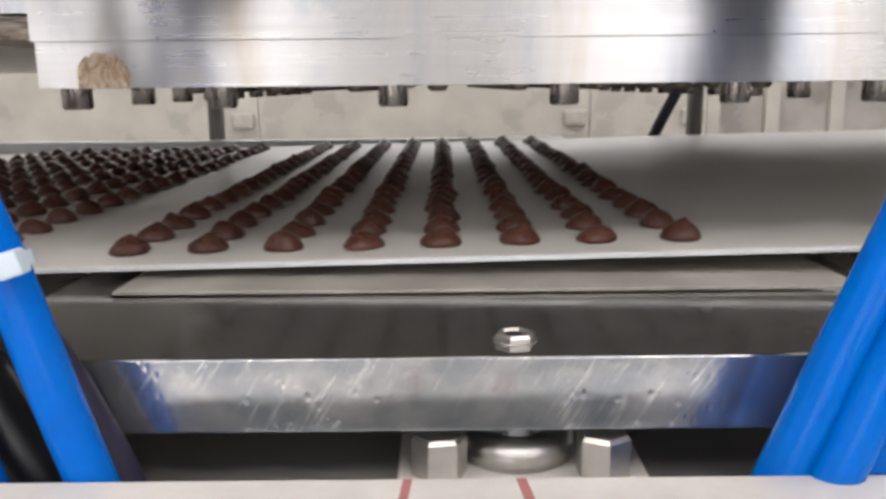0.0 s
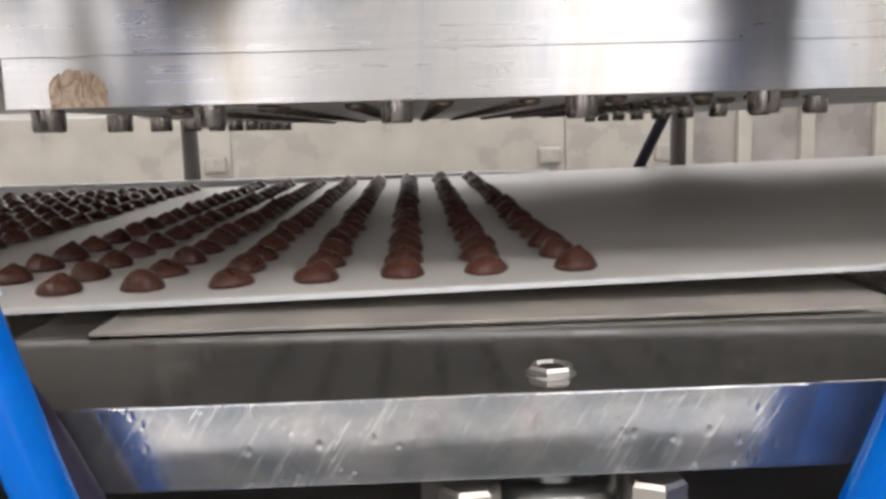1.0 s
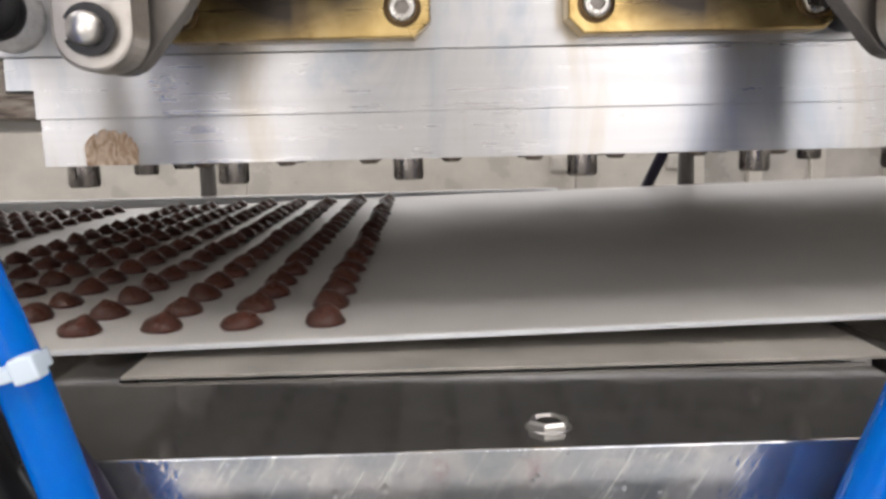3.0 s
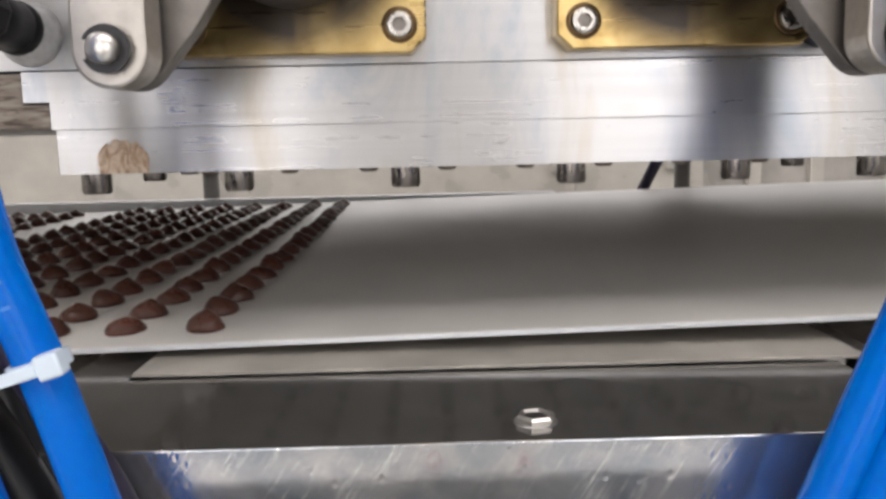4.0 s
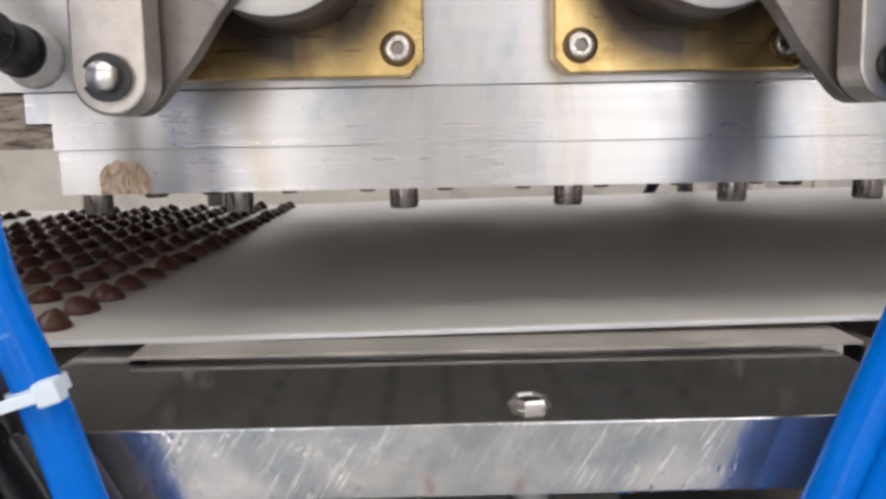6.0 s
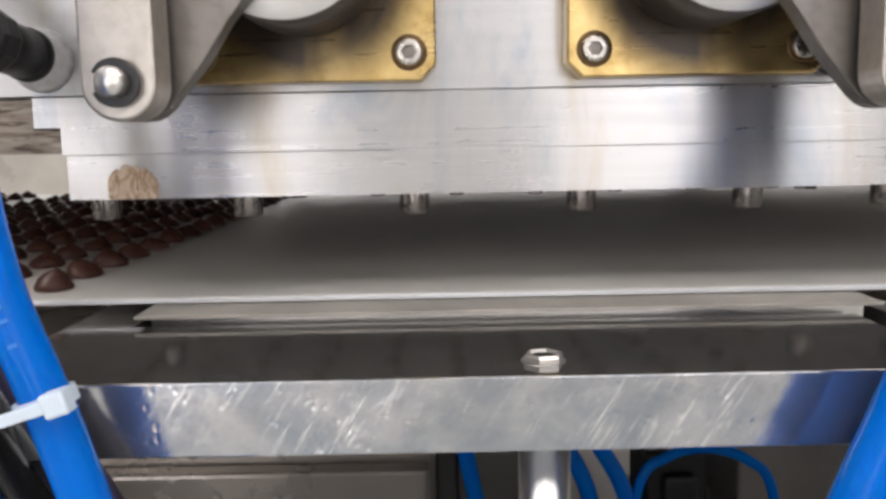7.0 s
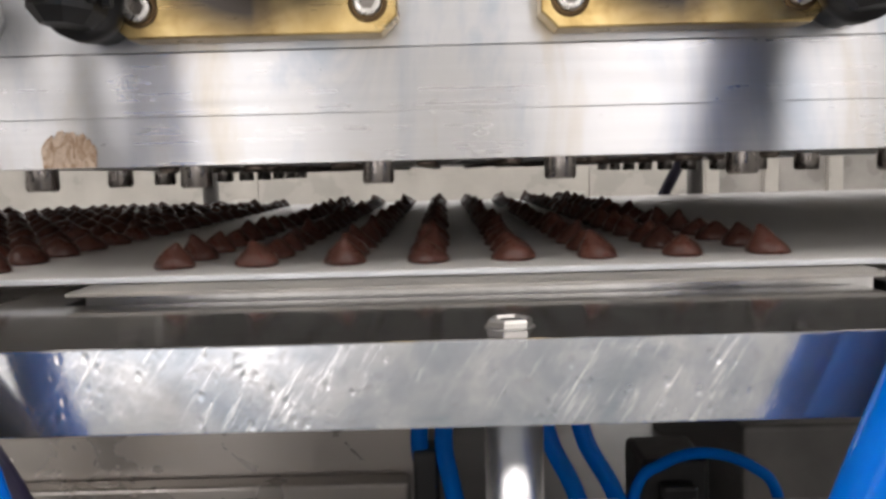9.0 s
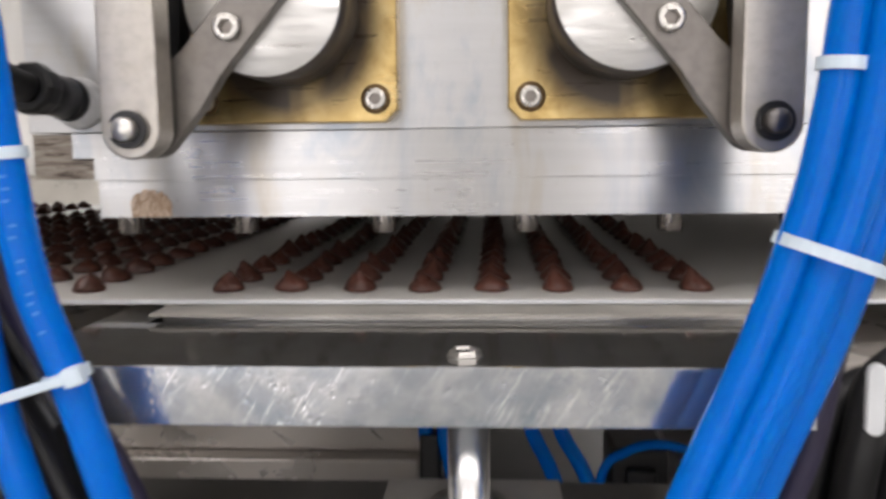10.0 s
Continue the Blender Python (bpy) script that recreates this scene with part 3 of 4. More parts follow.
def elbow_fitting(x, z, side):
    """Chunky swivel elbow: stub out of the block, faceted upright arm with mould ribs."""
    t = thing("elbow_fitting", "large black moulded pneumatic elbow fitting", "pipe fitting", "elbow fittings", at=pose(x, 0.0004, z))
    ring_part("stub", [(0, -0.002), (0.0105, -0.002), (0.0105, 0.010), (0.0118, 0.011), (0.0118, 0.020), (0, 0.020)], 20, BLACK, t, "", UP_TO_FRONT)
    arm = pose(0, -0.027, 0, 0, 5 * side, 17)
    ring_part("arm", [(0, -0.0090), (0.0072, -0.0090), (0.0108, -0.0050), (0.0116, 0.0070), (0.0106, 0.0090), (0.0106, 0.0115), (0.0126, 0.0130), (0.0126, 0.040), (0.0110, 0.043), (0.0110, 0.070), (0, 0.070)], 8, BLACK, t, "", arm)
    ring_part("swivel_cap", [(0, 0.030), (0.0066, 0.030), (0.0066, 0.0372), (0.0050, 0.0388), (0, 0.0392)], 16, BLACK, t, "", UP_TO_FRONT @ pose(-0.004 * side, 0.002, 0))
    for a in (-75, -38, 40, 74):
        rib = box(bm_new(), -0.0010, 0.0010, -0.0130, -0.0100, -0.003, 0.0068, 0.0004)
        part("rib", rib, BLACK, t, at=arm @ pose(0, 0, 0, 0, 0, a))
    part("hose", sweep(bm_new(), [(0, -0.027, 0.066), (0, -0.027, 0.085), (-0.006 * side, -0.024, 0.12), (-0.01 * side, -0.012, 0.19)], 0.0080, 14, 6), BLACK, t)
    return t


straight_fitting(-0.1275, 1.1485)
elbow_fitting(-0.0845, 1.1492, 1)
elbow_fitting(0.1470, 1.1488, -1)


def valve_crank(sign):
    """Round shaft end with the lever that turns it; the origin lies on the axis."""
    t = thing("valve_crank", "round steel shaft end with a dark lever bolted on", "machine part", "valve cranks")
    part("shaft_end", lathe(bm_new(), [(0.0, 0.0116), (0.0288, 0.0116), (0.0288, 0.0468), (0.0280, 0.0473), (0, 0.0473)], 48), SHAFT_SIDE, t, at=UP_TO_FRONT)
    part("end_face", lathe(bm_new(), [(0, 0.04735), (0.0282, 0.04735), (0.0282, 0.0475), (0.0279, 0.0477), (0, 0.0477)], 48), SHAFT, t, "scuffed bright face of the shaft", at=UP_TO_FRONT)
    px, pz = sign * 0.0395, -0.0468
    ux, uz = Vector((px, pz)).normalized()
    vx, vz = -uz, ux
    ln = math.hypot(px, pz)
    w0, w1 = 0.0082, 0.0098
    o = []
    for k in range(9):
        a = math.pi / 2 + math.pi * k / 8
        o.append((-0.012 + w0 * math.cos(a), w0 * math.sin(a)))
    o += [(ln * 0.50, -w0), (ln * 0.72, -w1)]
    for k in range(11):
        a = -math.pi / 2 + math.pi * k / 10
        o.append((ln + w1 * math.cos(a), w1 * math.sin(a)))
    o += [(ln * 0.72, w1), (ln * 0.50, w0)]
    o = [(s * ux + r * vx, s * uz + r * vz) for s, r in o]
    part("lever", prism(bm_new(), o, -0.0560, -0.0478, 0.0005), LEVER, t, "dark flat steel lever")
    scr = cap_screw_mesh("socket_screw", 0.0048, 0.0030, BOLT)
    for d in (0.0155, -0.006):
        p = UP_TO_FRONT.copy()
        p.translation = (d * ux, -0.0561, d * uz)
        part("socket_screw", scr, None, t, at=p)
    return t


# darker copy for the shaft's side: its dark reflections are put into the colour
SHAFT_SIDE = brushed_metal("dark_side_steel", (0.17, 0.155, 0.145), 0.42, (60, 60, 200), 0.1, 0.05)
SHAFT = brushed_metal("turned_steel_face", (0.70, 0.69, 0.675), 0.34, (38, 260, 150), 0.2, 0.7)


def link_bar(pin_metal):
    """Upright link with a round lower end; the origin lies on its pin."""
    t = thing("link_bar", "grey steel link bar with a clipped pin", "machine part", "link bars")
    r = 0.0100
    o = [(r * math.cos(a), r * math.sin(a)) for a in [math.pi + math.pi * k / 16 for k in range(17)]]
    o += [(r, 0.17), (-r, 0.17)]
    part("bar", prism(bm_new(), o, -0.0725, -0.0585, 0.0009), LINK, t)
    part("pin", lathe(bm_new(), [(0, 0.0460), (0.0040, 0.0460), (0.0040, 0.0785), (0.0034, 0.0795), (0, 0.0795)], 20), pin_metal, t, at=UP_TO_FRONT)
    clip = bm_new()
    n = 22
    rows = []
    for k in range(n + 1):
        a = radians(205) + radians(310) * k / n
        rows.append([(rr * math.cos(a), yy, rr * math.sin(a)) for rr, yy in ((0.0040, -0.0740), (0.0064, -0.0740), (0.0064, -0.0752), (0.0040, -0.0752))])
    vs = [[clip.verts.new(v) for v in row] for row in rows]
    for a, b in zip(vs, vs[1:]):
        for k in range(4):
            j = (k + 1) % 4
            clip.faces.new((a[k], a[j], b[j], b[k]))
    clip.faces.new(vs[0][::-1]), clip.faces.new(vs[-1])
    part("retaining_clip", clip, BLACK_STEEL, t, "dark open retaining clip")
    w = lathe(bm_new(), [(0.0041, 0.0726), (0.0058, 0.0726), (0.0058, 0.0738), (0.0041, 0.0738)], 24)
    part("washer", w, BLACK_STEEL, t, at=UP_TO_FRONT)
    return t


DULL_PIN, _n, _l, _b = shader("dull_pin_steel", (0.16, 0.15, 0.15), 0.35, 1.0)
CHROME_PIN, _n, _l, _b = shader("pin_steel", (0.66, 0.64, 0.61), 0.32, 1.0)
cranks = [valve_crank(-1), valve_crank(1)]
links = [link_bar(CHROME_PIN), link_bar(DULL_PIN)]


def rear_guide(name, x, y, r, z0, z1):
    t = thing(name, "dark round guide post behind the belt", "machine part", "guide posts", at=pose(x, y, 0))
    part("rod", lathe(bm_new(), [(0, z0), (r, z0), (r, z1), (0, z1)], 24), DARK, t)
    part("collar", lathe(bm_new(), [(r, z1 - 0.022), (r * 1.6, z1 - 0.022), (r * 1.6, z1 - 0.001), (r, z1 - 0.001)], 24), DARK, t)
    return t


rear_guide("guide_post", -0.2565, 0.734, 0.0095, 0.88, 1.20)
rear_guide("guide_post", 0.3205, 0.734, 0.0095, 0.88, 1.20)
s = sweep(bm_new(), [(0.240, 0.648, 1.020), (0.262, 0.648, 1.066), (0.300, 0.648, 1.140), (0.330, 0.648, 1.199)], 0.0062, 14, 6)
solo("signal_cable", s, VIOLET, "dark sheathed cable slanting down behind the belt", "cable")

# ---------------------------------------------------------------- lifting table and belt
LIFT = 0.0274


def lifting_table():
    t = thing("lifting_table", "scratched polished steel lifting table with shaft and nut", "machine")
    top = part("top_plate", box(bm_new(), -0.118, 0.148, -0.0865, -0.0197, 1.0108, 1.0310, 0.0005), PLATE, t, "scratched polished steel plate")
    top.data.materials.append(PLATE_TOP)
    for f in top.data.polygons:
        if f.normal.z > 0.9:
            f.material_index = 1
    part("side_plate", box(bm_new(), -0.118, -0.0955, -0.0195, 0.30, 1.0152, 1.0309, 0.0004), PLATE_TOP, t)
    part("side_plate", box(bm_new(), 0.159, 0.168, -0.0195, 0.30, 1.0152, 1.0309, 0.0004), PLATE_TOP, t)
    part("rear_frame", box(bm_new(), -0.30, 0.36, -0.0195, 0.60, 1.0065, 1.0150, 0.001), GREYPAINT, t)
    part("lift_shaft", lathe(bm_new(), [(0, 0.90), (0.0074, 0.90), (0.0074, 1.0108), (0, 1.0108)], 32, pose(0.0375, -0.066, 0)), CHROME, t, "polished chrome lift shaft")
    nut = bm_new()
    lathe(nut, [(0.0036, 0.0002), (0.0057, 0.0002), (0.0057, 0.0014), (0.0051, 0.0021), (0.0044, 0.0021), (0.0040, 0.0008)], 6)
    me = mesh_of("nut", nut, CHROME_PIN)
    for f in me.polygons:
        f.use_smooth = False
    n = part("nut", me, None, t, "bright hexagon nut", at=pose(0.0366, -0.0718, 1.0312, 0, 0, 12))
    # stud coloured black to paint the dark of the nut's hole
    part("stud", lathe(bm_new(), [(0, 0), (0.0033, 0), (0.0033, 0.0013), (0.0030, 0.0015), (0, 0.0015)], 16), SHADE_BLACK, n)
    part("washer", lathe(bm_new(), [(0.0030, 0), (0.0062, 0), (0.0062, 0.0002), (0.0030, 0.0002)], 28), STEEL, t, at=pose(0.0366, -0.0718, 1.03105))
    return t


BEDSTEEL = plastic("worn_white_slider_plastic", (0.40, 0.38, 0.345), 0.4, 0.2, 40)
table = lifting_table()
bed = thing("slider_bed", "worn off-white slider bed that lifts the belt", "machine part")
part("sheet", box(bm_new(), -0.0945, 0.158, -0.0193, 0.600, 1.0316, 1.0327, 0.0002), BEDSTEEL, bed)
part("carrier", box(bm_new(), -0.0900, 0.153, -0.0150, 0.595, 1.0160, 1.0316), STEEL, bed)

BELT_TOP, BELT_LIFT, BED_LIFT = 1.0388, 0.0256, 0.0292
belt = thing("conveyor_belt", "pale grey smooth conveyor belt carrying chocolate drops", "conveyor belt")
part("carrying_face", box(bm_new(), -1.0, 1.25, 0.0012, 0.625, BELT_TOP - 0.0020, BELT_TOP, 0.0004), BELT, belt)
part("sealed_edge", box(bm_new(), -1.0, 1.25, -0.0002, 0.00118, BELT_TOP - 0.0020, BELT_TOP - 0.0001, 0.0004), NYLON, belt, "white sealed belt edge")

# ---------------------------------------------------------------- chocolate drops
def drop_mesh(seed, tall, lean, radius=0.0077):
    """A deposited drop: round foot, sagging shoulder, uneven flank and a drawn tip that curls over."""
    rng = random.Random(seed)
    bm = bm_new()
    h = 0.0090 if tall else 0.0078
    if tall:
        prof = [(0.0, 0), (0.88, 0.0), (1.0, 0.07), (1.0, 0.17), (0.92, 0.32), (0.78, 0.48), (0.61, 0.62), (0.45, 0.74), (0.30, 0.86), (0.19, 0.95), (0.10, 1.0), (0, 1.02)]
    else:
        prof = [(0.0, 0), (0.90, 0.0), (1.0, 0.08), (1.0, 0.19), (0.93, 0.36), (0.82, 0.52), (0.67, 0.66), (0.49, 0.78), (0.31, 0.88), (0.18, 0.96), (0.09, 1.0), (0, 1.01)]
    lathe(bm, [(r * radius, z * h) for r, z in prof], 20)
    a, b = rng.uniform(0, 6.28), rng.uniform(0.0, 1.0)
    top = rng.uniform(0.80, 1.12)
    squash = rng.uniform(0.93, 1.07)
    for v in bm.verts:
        s = min(1, v.co.z / h)
        q = Vector((v.co.x * 150, v.co.y * 150, v.co.z * 150 + seed * 7.3))
        wob = 1 + 0.15 * noise.noise(q) + 0.08 * noise.noise(q * 2.3)
        v.co.x *= wob * squash
        v.co.y *= wob / squash
        v.co.z *= (1 + (top - 1) * s) * (1 + 0.12 * s * noise.noise(q * 1.7))
        v.co.x += lean * s ** 3 * math.cos(a) * (0.4 + b)
        v.co.y += lean * s ** 3 * math.sin(a) * (0.4 + b)
    return mesh_of("chocolate_drop", bm, CHOC)


flat_drops = [drop_mesh(k, False, 0.0018) for k in range(7)]
tall_drops = [drop_mesh(20 + k, True, 0.0022, 0.0075) for k in range(7)]


def drop_spots(first_x, seed, pitch=PITCH_X):
    rng = random.Random(seed)
    for i in range(COLS):
        for j in range(ROWS_DEEP):
            yield first_x + pitch * i + rng.uniform(-0.0007, 0.0007), FIRST_Y + PITCH_Y * j + rng.uniform(-0.0008, 0.0008), rng.uniform(0, 360), rng.randrange(7), rng


OLD_X = 0.1068 - 7 * 0.0301
passing, fresh = [], []
for x, y, a, k, _r in drop_spots(OLD_X, 11, 0.0301):
    ob = solo("chocolate_drop", flat_drops[k], None, "set milk chocolate drop on the belt", "chocolate drop", "passing chocolate drops")
    passing.append((ob, x, y, a))
for x, y, a, k, _r in drop_spots(FIRST_X, 12):
    ob = solo("chocolate_drop", tall_drops[k], None, "fresh peaked milk chocolate drop on the belt", "chocolate drop", "fresh chocolate drops")
    fresh.append((ob, x, y, a, _r.uniform(0, 0.06)))
# the batch that has already passed, too far along to count
bm = bm_new()
for x, y, a, k, _r in drop_spots(OLD_X - 0.2745, 13):
    tmp = bmesh.new()
    tmp.from_mesh(flat_drops[k])
    bmesh.ops.transform(tmp, matrix=pose(x, y, 0, 0, 0, a), verts=tmp.verts)
    me = bpy.data.meshes.new("piece")
    tmp.to_mesh(me)
    tmp.free()
    bm.from_mesh(me)
    bpy.data.meshes.remove(me)
batch = solo("chocolate_batch", mesh_of("chocolate_batch", bm, CHOC), None, "earlier batch of set chocolate drops carried off", "chocolate drops", kind="stuff")

# strands that run from the nozzles while they pour
strand = lathe(bm_new(), [(0, 0), (0.0047, 0.0), (0.0049, 0.0008), (0.0038, 0.0026), (0.0026, 0.0050), (0.0021, 0.0085), (0.0017, 0.013), (0.0014, 0.018), (0.0013, 0.023), (0.0017, 0.028), (0.0026, 0.0315), (0.0030, 0.0345), (0.0022, 0.0385), (0.0016, 0.0440), (0, 0.0440)], 12)
strand = mesh_of("chocolate_strand", strand, CHOC)
strands = []
for i in range(COLS):
    for j in range(ROWS_DEEP):
        ob = solo("chocolate_strand", strand, None, "thin strand of molten milk chocolate from a nozzle", "chocolate strand", "chocolate strands")
        strands.append((ob, FIRST_X + PITCH_X * i, FIRST_Y + PITCH_Y * j, 0.02 * ((i * 7 + j * 3) % 5)))

# ---------------------------------------------------------------- tubes and cables in front
capsule = bm_new()
prism(capsule, [(0.0033 * math.cos(k * math.pi / 10), (0.0095 if k <= 10 else -0.0095) + 0.0033 * math.sin(k * math.pi / 10)) for k in range(20)], -0.003, 0.0, 0.0004)
solo("cable_clip", capsule, NYLON, "small white plastic cable clip", "clip", at=pose(0.1780, -0.0570, 1.0400))


def tube(name, points, radius, material, label, category="tube", group=""):
    return solo(name, sweep(bm_new(), points, radius), material, label, category, group)


def offset(points, dx, dy, dz=0.0):
    return [(x + dx, y + dy, z + dz) for x, y, z in points]


LEFT_LINE = [(-0.106, 0.0, 1.36), (-0.106, -0.075, 1.33), (-0.1045, -0.104, 1.20), (-0.1020, -0.106, 1.160), (-0.0985, -0.106, 1.125), (-0.0933, -0.106, 1.090), (-0.0838, -0.106, 1.061), (-0.0748, -0.106, 1.030), (-0.062, -0.107, 0.985), (-0.056, -0.110, 0.93), (-0.056, -0.110, 0.5), (-0.056, -0.110, 0.02)]
RIGHT_LINE = [(0.152, 0.0, 1.36), (0.149, -0.075, 1.33), (0.1470, -0.104, 1.20), (0.1450, -0.104, 1.157), (0.1406, -0.104, 1.127), (0.1348, -0.104, 1.1035), (0.1232, -0.105, 1.0696), (0.1042, -0.1075, 1.0255), (0.091, -0.106, 0.985), (0.082, -0.108, 0.93), (0.079, -0.108, 0.5), (0.079, -0.108, 0.02)]
left_tube = tube("air_tube", LEFT_LINE, 0.0058, BLUE, "glossy blue polyurethane air tube with faint print", group="air tubes")
# faint, unreadable print along the tube
mark = mesh_of("print_mark", box(bm_new(), -0.0011, 0.0011, -0.0002, 0.0002, -0.0004, 0.0004), PRINT)
run = spline(LEFT_LINE[4:7], 10)
for k in (1, 2, 3, 5, 6, 8, 9, 11, 12, 13, 15):
    p, q = run[k], run[k + 1]
    lean = math.degrees(math.atan2(q.x - p.x, -(q.z - p.z)))
    part("print_mark", mark, None, left_tube, at=pose(p.x + 0.0012 + 0.0004 * (k % 3), p.y - 0.00575, p.z, 0, -lean, 0))
SECOND = [(-0.122, 0.0, 1.36), (-0.122, -0.075, 1.33), (-0.1195, -0.104, 1.20), (-0.1165, -0.106, 1.160), (-0.1130, -0.106, 1.120), (-0.1115, -0.106, 1.090), (-0.1085, -0.106, 1.060), (-0.1020, -0.107, 1.034), (-0.092, -0.107, 1.000), (-0.082, -0.107, 0.96), (-0.072, -0.108, 0.90), (-0.070, -0.110, 0.5), (-0.070, -0.110, 0.02)]
tube("air_tube", SECOND, 0.0058, BLUE, "glossy blue polyurethane air tube", group="air tubes")
HOSE = [(-0.34, 0.0, 1.15), (-0.24, -0.05, 1.115), (-0.160, -0.080, 1.087), (-0.126, -0.088, 1.066), (-0.1080, -0.090, 1.040), (-0.094, -0.090, 1.012), (-0.082, -0.092, 0.985), (-0.076, -0.096, 0.93), (-0.076, -0.108, 0.5), (-0.076, -0.108, 0.02)]
tube("black_hose", HOSE, 0.0078, BLACK, "thick black rubber hose", "hose")
tube("black_hose", offset(HOSE, -0.016, 0.006), 0.0085, BLACK, "thick black rubber hose", "hose")
tube("black_hose", offset(HOSE, -0.033, 0.010), 0.0085, BLACK, "thick black rubber hose", "hose")
for dx, dy in ((0.0, 0.0), (0.0092, -0.0050), (0.0188, 0.0010), (0.0055, 0.0090), (0.0155, 0.0095)):
    tube("air_tube", offset(RIGHT_LINE, dx, dy), 0.0062, BLUE, "glossy blue polyurethane air tube in a bundle", group="air tubes")
RHOSE = [(0.42, 0.02, 1.030), (0.30, -0.01, 1.046), (0.225, -0.034, 1.052), (0.1870, -0.0470, 1.046), (0.1785, -0.0485, 1.020), (0.1740, -0.0495, 0.985), (0.170, -0.055, 0.93), (0.165, -0.110, 0.70), (0.160, -0.1150, 0.5), (0.160, -0.1150, 0.02)]
tube("black_hose", RHOSE, 0.0078, BLACK, "thick black rubber hose", "hose")
tube("black_hose", offset(RHOSE, 0.0165, 0.0060), 0.0078, BLACK, "thick black rubber hose", "hose")
tube("black_hose", offset(RHOSE, -0.0120, 0.0105, -0.012), 0.0066, BLACK, "thick black rubber hose", "hose")
RCABLE = [(0.164, 0.0, 1.36), (0.166, -0.060, 1.25), (0.1615, -0.080, 1.160), (0.1590, -0.0815, 1.102), (0.1500, -0.0815, 1.0425), (0.1440, -0.0820, 1.020), (0.131, -0.084, 0.985), (0.118, -0.090, 0.93), (0.112, -0.115, 0.7), (0.110, -0.118, 0.5), (0.110, -0.118, 0.02)]
tube("black_cable", RCABLE, 0.0046, VIOLET, "dark violet sheathed cable beside a tube bundle", "cable")
tube("black_cable", offset(LEFT_LINE, -0.0260, 0.0240), 0.0056, BLACK, "black rubber cable behind a blue tube", "cable")
LCABLE = [(-0.30, 0.0, 1.26), (-0.20, -0.060, 1.19), (-0.138, -0.090, 1.125), (-0.1040, -0.0945, 1.078), (-0.0880, -0.0945, 1.048), (-0.0740, -0.0945, 1.0225), (-0.060, -0.0945, 0.985), (-0.050, -0.0985, 0.93), (-0.044, -0.1150, 0.7), (-0.042, -0.1150, 0.5), (-0.042, -0.1150, 0.02)]
tube("black_cable", LCABLE, 0.0050, VIOLET, "dark violet sheathed cable crossing behind a blue tube", "cable")


def cable_tie(at, rx, ry, tail, label):
    t = thing("cable_tie", label, "cable tie", "cable ties", at=at)
    n = 28
    bm = bm_new()
    rows = []
    for k in range(n):
        a = 2 * math.pi * k / n
        rows.append([bm.verts.new(((rx + d) * math.cos(a), (ry + d) * math.sin(a), z)) for d, z in ((0, -0.0018), (0.0012, -0.0018), (0.0012, 0.0018), (0, 0.0018))])
    for k in range(n):
        a, b = rows[k], rows[(k + 1) % n]
        for q in range(4):
            w = (q + 1) % 4
            bm.faces.new((a[q], a[w], b[w], b[q]))
    part("strap", bm, TIE, t)
    if tail:
        part("lock", box(bm_new(), rx * 0.55, rx * 0.55 + 0.0058, -ry - 0.0036, -ry + 0.0014, -0.0029, 0.0029, 0.0007), TIE, t)
    if tail:
        part("tail", box(bm_new(), rx * 0.55 - tail, rx * 0.55, -ry - 0.0030, -ry - 0.0018, -0.0015, 0.0015, 0.0004), TIE, t)
    return t


cable_tie(pose(-0.0838, -0.106, 1.0605, 0, -17, 0), 0.0060, 0.0060, 0.025, "white nylon cable tie round a blue tube")
cable_tie(pose(-0.0990, -0.106, 1.128, 0, -6, 0), 0.0060, 0.0060, 0, "white nylon cable tie round a blue tube")
cable_tie(pose(0.1440, -0.1025, 1.0962, 0, 19, 0), 0.0160, 0.0160, 0, "white nylon cable tie round a tube bundle")
cable_tie(pose(0.1444, -0.104, 1.1500, 0, 4, 0), 0.0064, 0.0064, 0, "white nylon cable tie round a blue tube")

# ---------------------------------------------------------------- below the table
for pts in ([(0.021, 0.10, 0.995), (0.0185, 0.10, 0.972), (0.024, 0.10, 0.94), (0.03, 0.10, 0.89), (0.03, 0.10, 0.881)],
            [(0.010, 0.11, 0.995), (0.007, 0.11, 0.970), (0.012, 0.11, 0.940), (0.02, 0.11, 0.881)],
            [(0.062, 0.10, 0.995), (0.067, 0.10, 0.972), (0.080, 0.10, 0.942), (0.092, 0.10, 0.882)],
            [(0.078, 0.10, 0.995), (0.083, 0.10, 0.972), (0.098, 0.10, 0.942), (0.112, 0.10, 0.882)]):
    tube("supply_tube", pts, 0.0042, BLUE, "thin blue air tube under the lifting table", group="supply tubes")
tube("supply_tube", [(0.096, 0.10, 0.882), (0.1045, 0.10, 0.946), (0.118, 0.10, 0.961), (0.137, 0.10, 0.9655), (0.158, 0.10, 0.959), (0.171, 0.10, 0.942), (0.176, 0.10, 0.882)], 0.0026, BLUE, "thin blue air tube bent in an arch", group="supply tubes")


def solenoid_valve():
    t = thing("solenoid_valve", "black solenoid valve on the cabinet", "valve")
    part("coil", box(bm_new(), 0.113, 0.146, 0.12, 0.16, 0.905, 0.955, 0.003), BLACK, t)
    part("body", box(bm_new(), 0.108, 0.152, 0.115, 0.165, 0.88, 0.905, 0.002), GREYPAINT, t)
    part("plug", box(bm_new(), 0.121, 0.138, 0.112, 0.1195, 0.915, 0.945, 0.002), BLACK, t)


solenoid_valve()
part("connector", box(bm_new(), 0.004, 0.016, 0.104, 0.122, 0.925, 0.968, 0.002), BLACK, tagged(new("tube_connector"), "small black tube connector", "pipe fitting"))


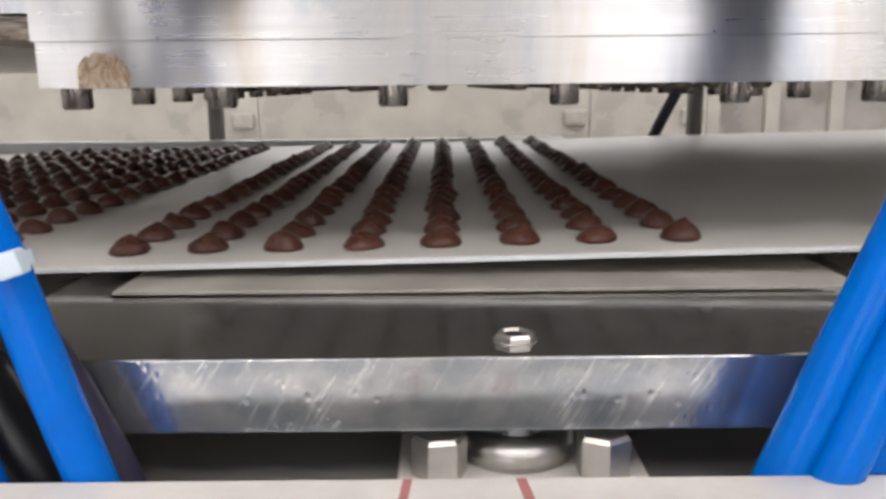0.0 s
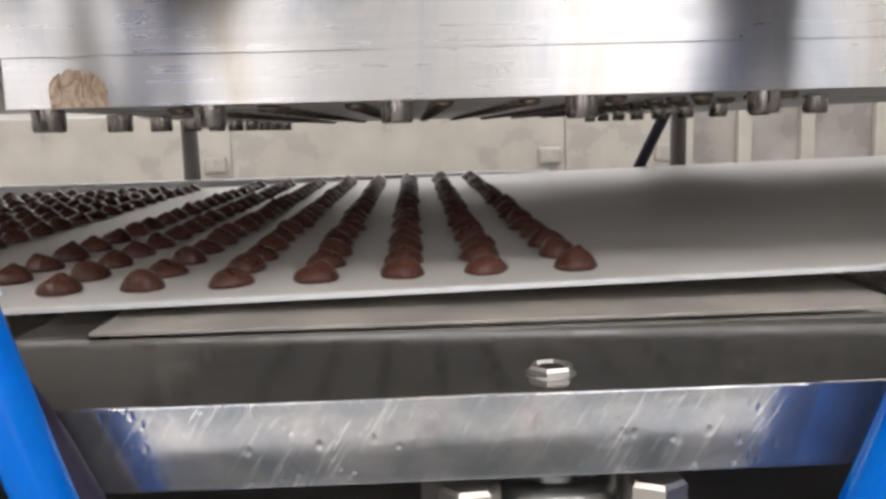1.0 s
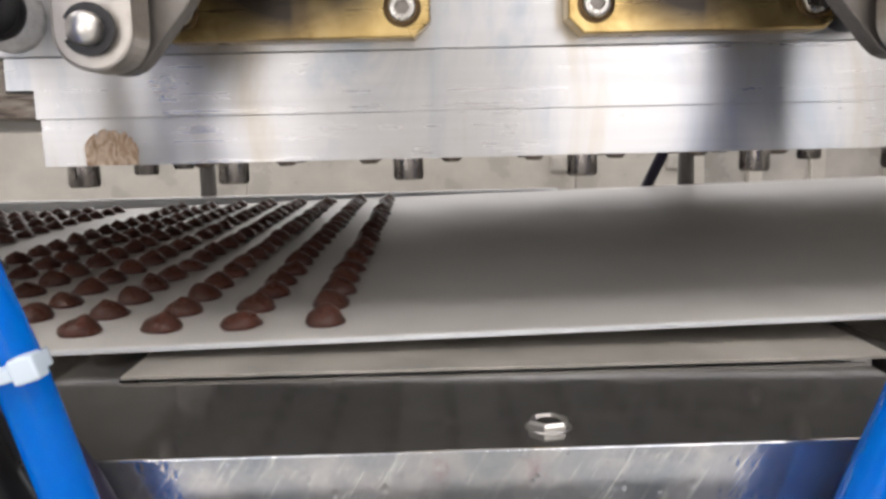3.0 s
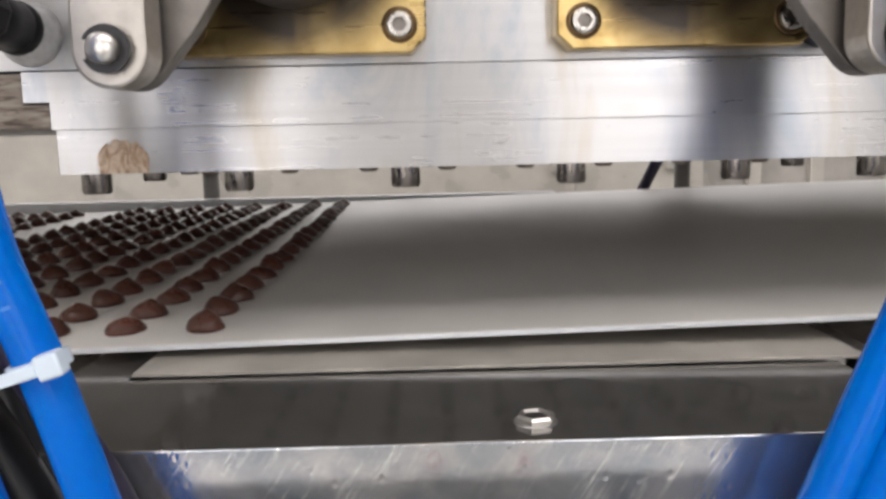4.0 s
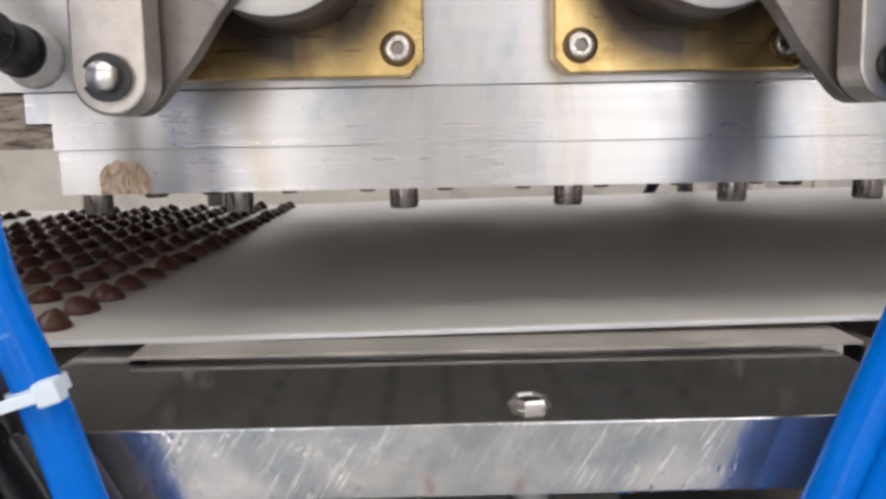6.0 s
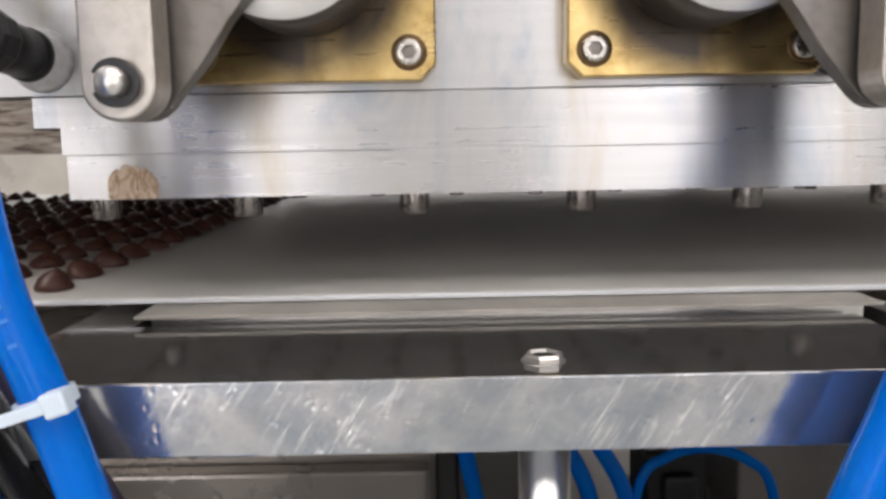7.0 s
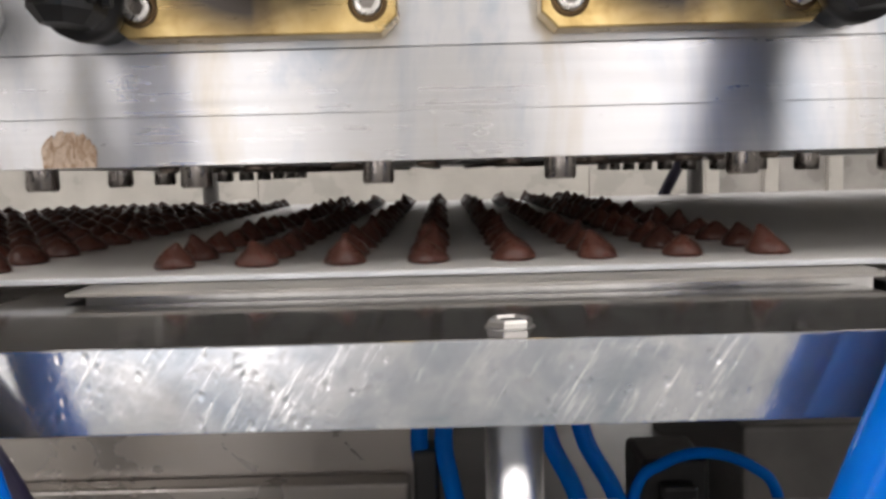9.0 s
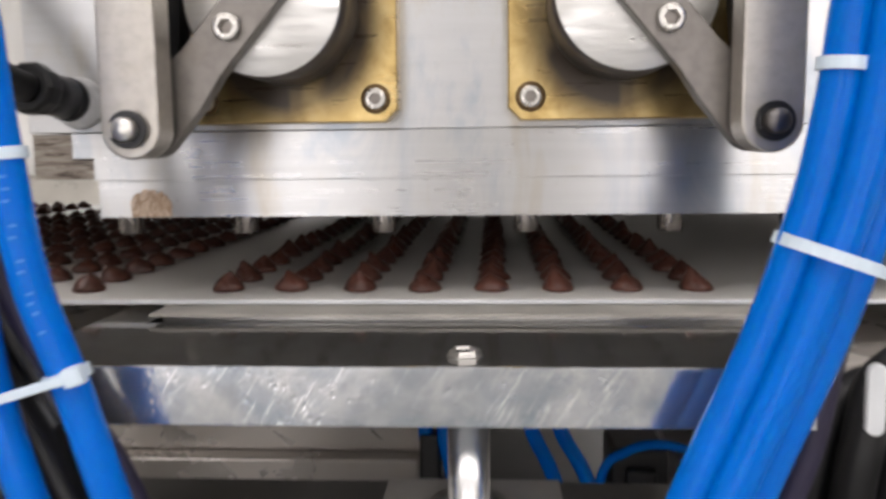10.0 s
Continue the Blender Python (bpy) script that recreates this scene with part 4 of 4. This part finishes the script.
# ---------------------------------------------------------------- movement
RUN = ((0, 0), (4.5, -0.2110), (5.0, -0.2325), (5.2, -0.2390), (5.3, -0.2415), (5.4, -0.2430), (5.5, -0.2438), (5.7, -0.2455), (6.3, -0.2475), (10, -0.2475))
TILT, PIVOT = 1.0, -0.03     # the slack belt rises towards the infeed until the bed takes it up


def along(table_rows, t):
    for (t0, v0), (t1, v1) in zip(table_rows, table_rows[1:]):
        if t <= t1:
            return v0 + (v1 - v0) * (t - t0) / (t1 - t0)


def belt_x(t):
    """How far the belt has run: steady, then it slows and halts under the nozzles."""
    return along(RUN, t)


RISE = ((0, 0), (5.38, 0), (5.5, 0.0013), (5.6, 0.0030), (5.7, 0.0046), (6.0, 0.0120), (6.3, 0.0206), (6.6, LIFT), (10, LIFT))


def table_z(t):
    """The cylinder pushes the table up, slowly at first."""
    return along(RISE, t)


def bed_z(t):
    return table_z(t) * BED_LIFT / LIFT


def belt_z(t):
    """The belt stays until the rising bed meets it."""
    return max(0.0, bed_z(t) - (BED_LIFT - BELT_LIFT))


def on_belt(t, x, y, z=0.0, turn=0.0):
    """Where a point of the belt's upper face has got to."""
    up = belt_z(t)
    slope = pose(PIVOT, 0, BELT_TOP + up, 0, -TILT * (1 - up / BELT_LIFT), 0)
    return slope @ pose(x + belt_x(t) - PIVOT, y, z, 0, 0, turn)


def motions():
    beats = (0, 1.5, 3.0, 4.5, 5.0, 5.2, 5.3, 5.4, 5.5, 5.6, 5.7, 6.0, 6.3, 6.6, 10)
    walk(table, [(t, pose(0, 0, table_z(t))) for t in beats])
    walk(bed, [(t, pose(0, 0, bed_z(t))) for t in beats])
    walk(belt, [(t, on_belt(t, 0, 0, -BELT_TOP)) for t in beats])
    walk(batch, [(t, on_belt(t, 0, 0)) for t in beats])
    for ob, x, y, a in passing:
        walk(ob, [(t, on_belt(t, x, y, 0, a)) for t in beats])
    # the fresh drops build up on the belt while the nozzles pour
    full = BELT_TOP + BELT_LIFT
    for ob, x, y, a, late in fresh:
        low = BELT_TOP - 0.0175
        walk(ob, [(t, pose(x, y, low + belt_z(t), 0, 0, a)) for t in beats[:-1]] + [
                  (8.27, pose(x, y, low + BELT_LIFT, 0, 0, a)), (8.36 + late, pose(x, y, full - 0.0085, 0, 0, a)),
                  (8.52 + late, pose(x, y, full - 0.0035, 0, 0, a)), (8.80, pose(x, y, full, 0, 0, a)), (10, pose(x, y, full, 0, 0, a))])
    for ob, x, y, late in strands:
        walk(ob, [(0, pose(x, y, 1.104)), (8.25, pose(x, y, 1.104)), (8.37 + 0.3 * late, pose(x, y, full + 0.0005)),
                  (8.54 + late, pose(x, y, full + 0.0002)), (8.70 + 0.5 * late, pose(x, y, full - 0.0075)), (8.90 + 0.5 * late, pose(x, y, full - 0.0455)), (10, pose(x, y, full - 0.0455))])
    # the cranks swing the valves over and back
    beats = ((0, 0), (7.2, 0), (7.30, 45), (7.40, 88), (9.30, 88), (9.39, 45), (9.47, 0), (10, 0))
    for crank, link, ax, sign in zip(cranks, links, AXES, (-1, 1)):
        rows, drag = [], []
        for t, turn in beats:
            m = pose(ax, 0, 1.1822) @ pose(0, 0, 0, 0, -sign * turn, 0)
            pin = m @ Vector((sign * 0.0395, 0, -0.0468))
            rows.append((t, m))
            drag.append((t, pose(pin.x, 0, pin.z)))
        walk(crank, rows)
        walk(link, drag)


motions()
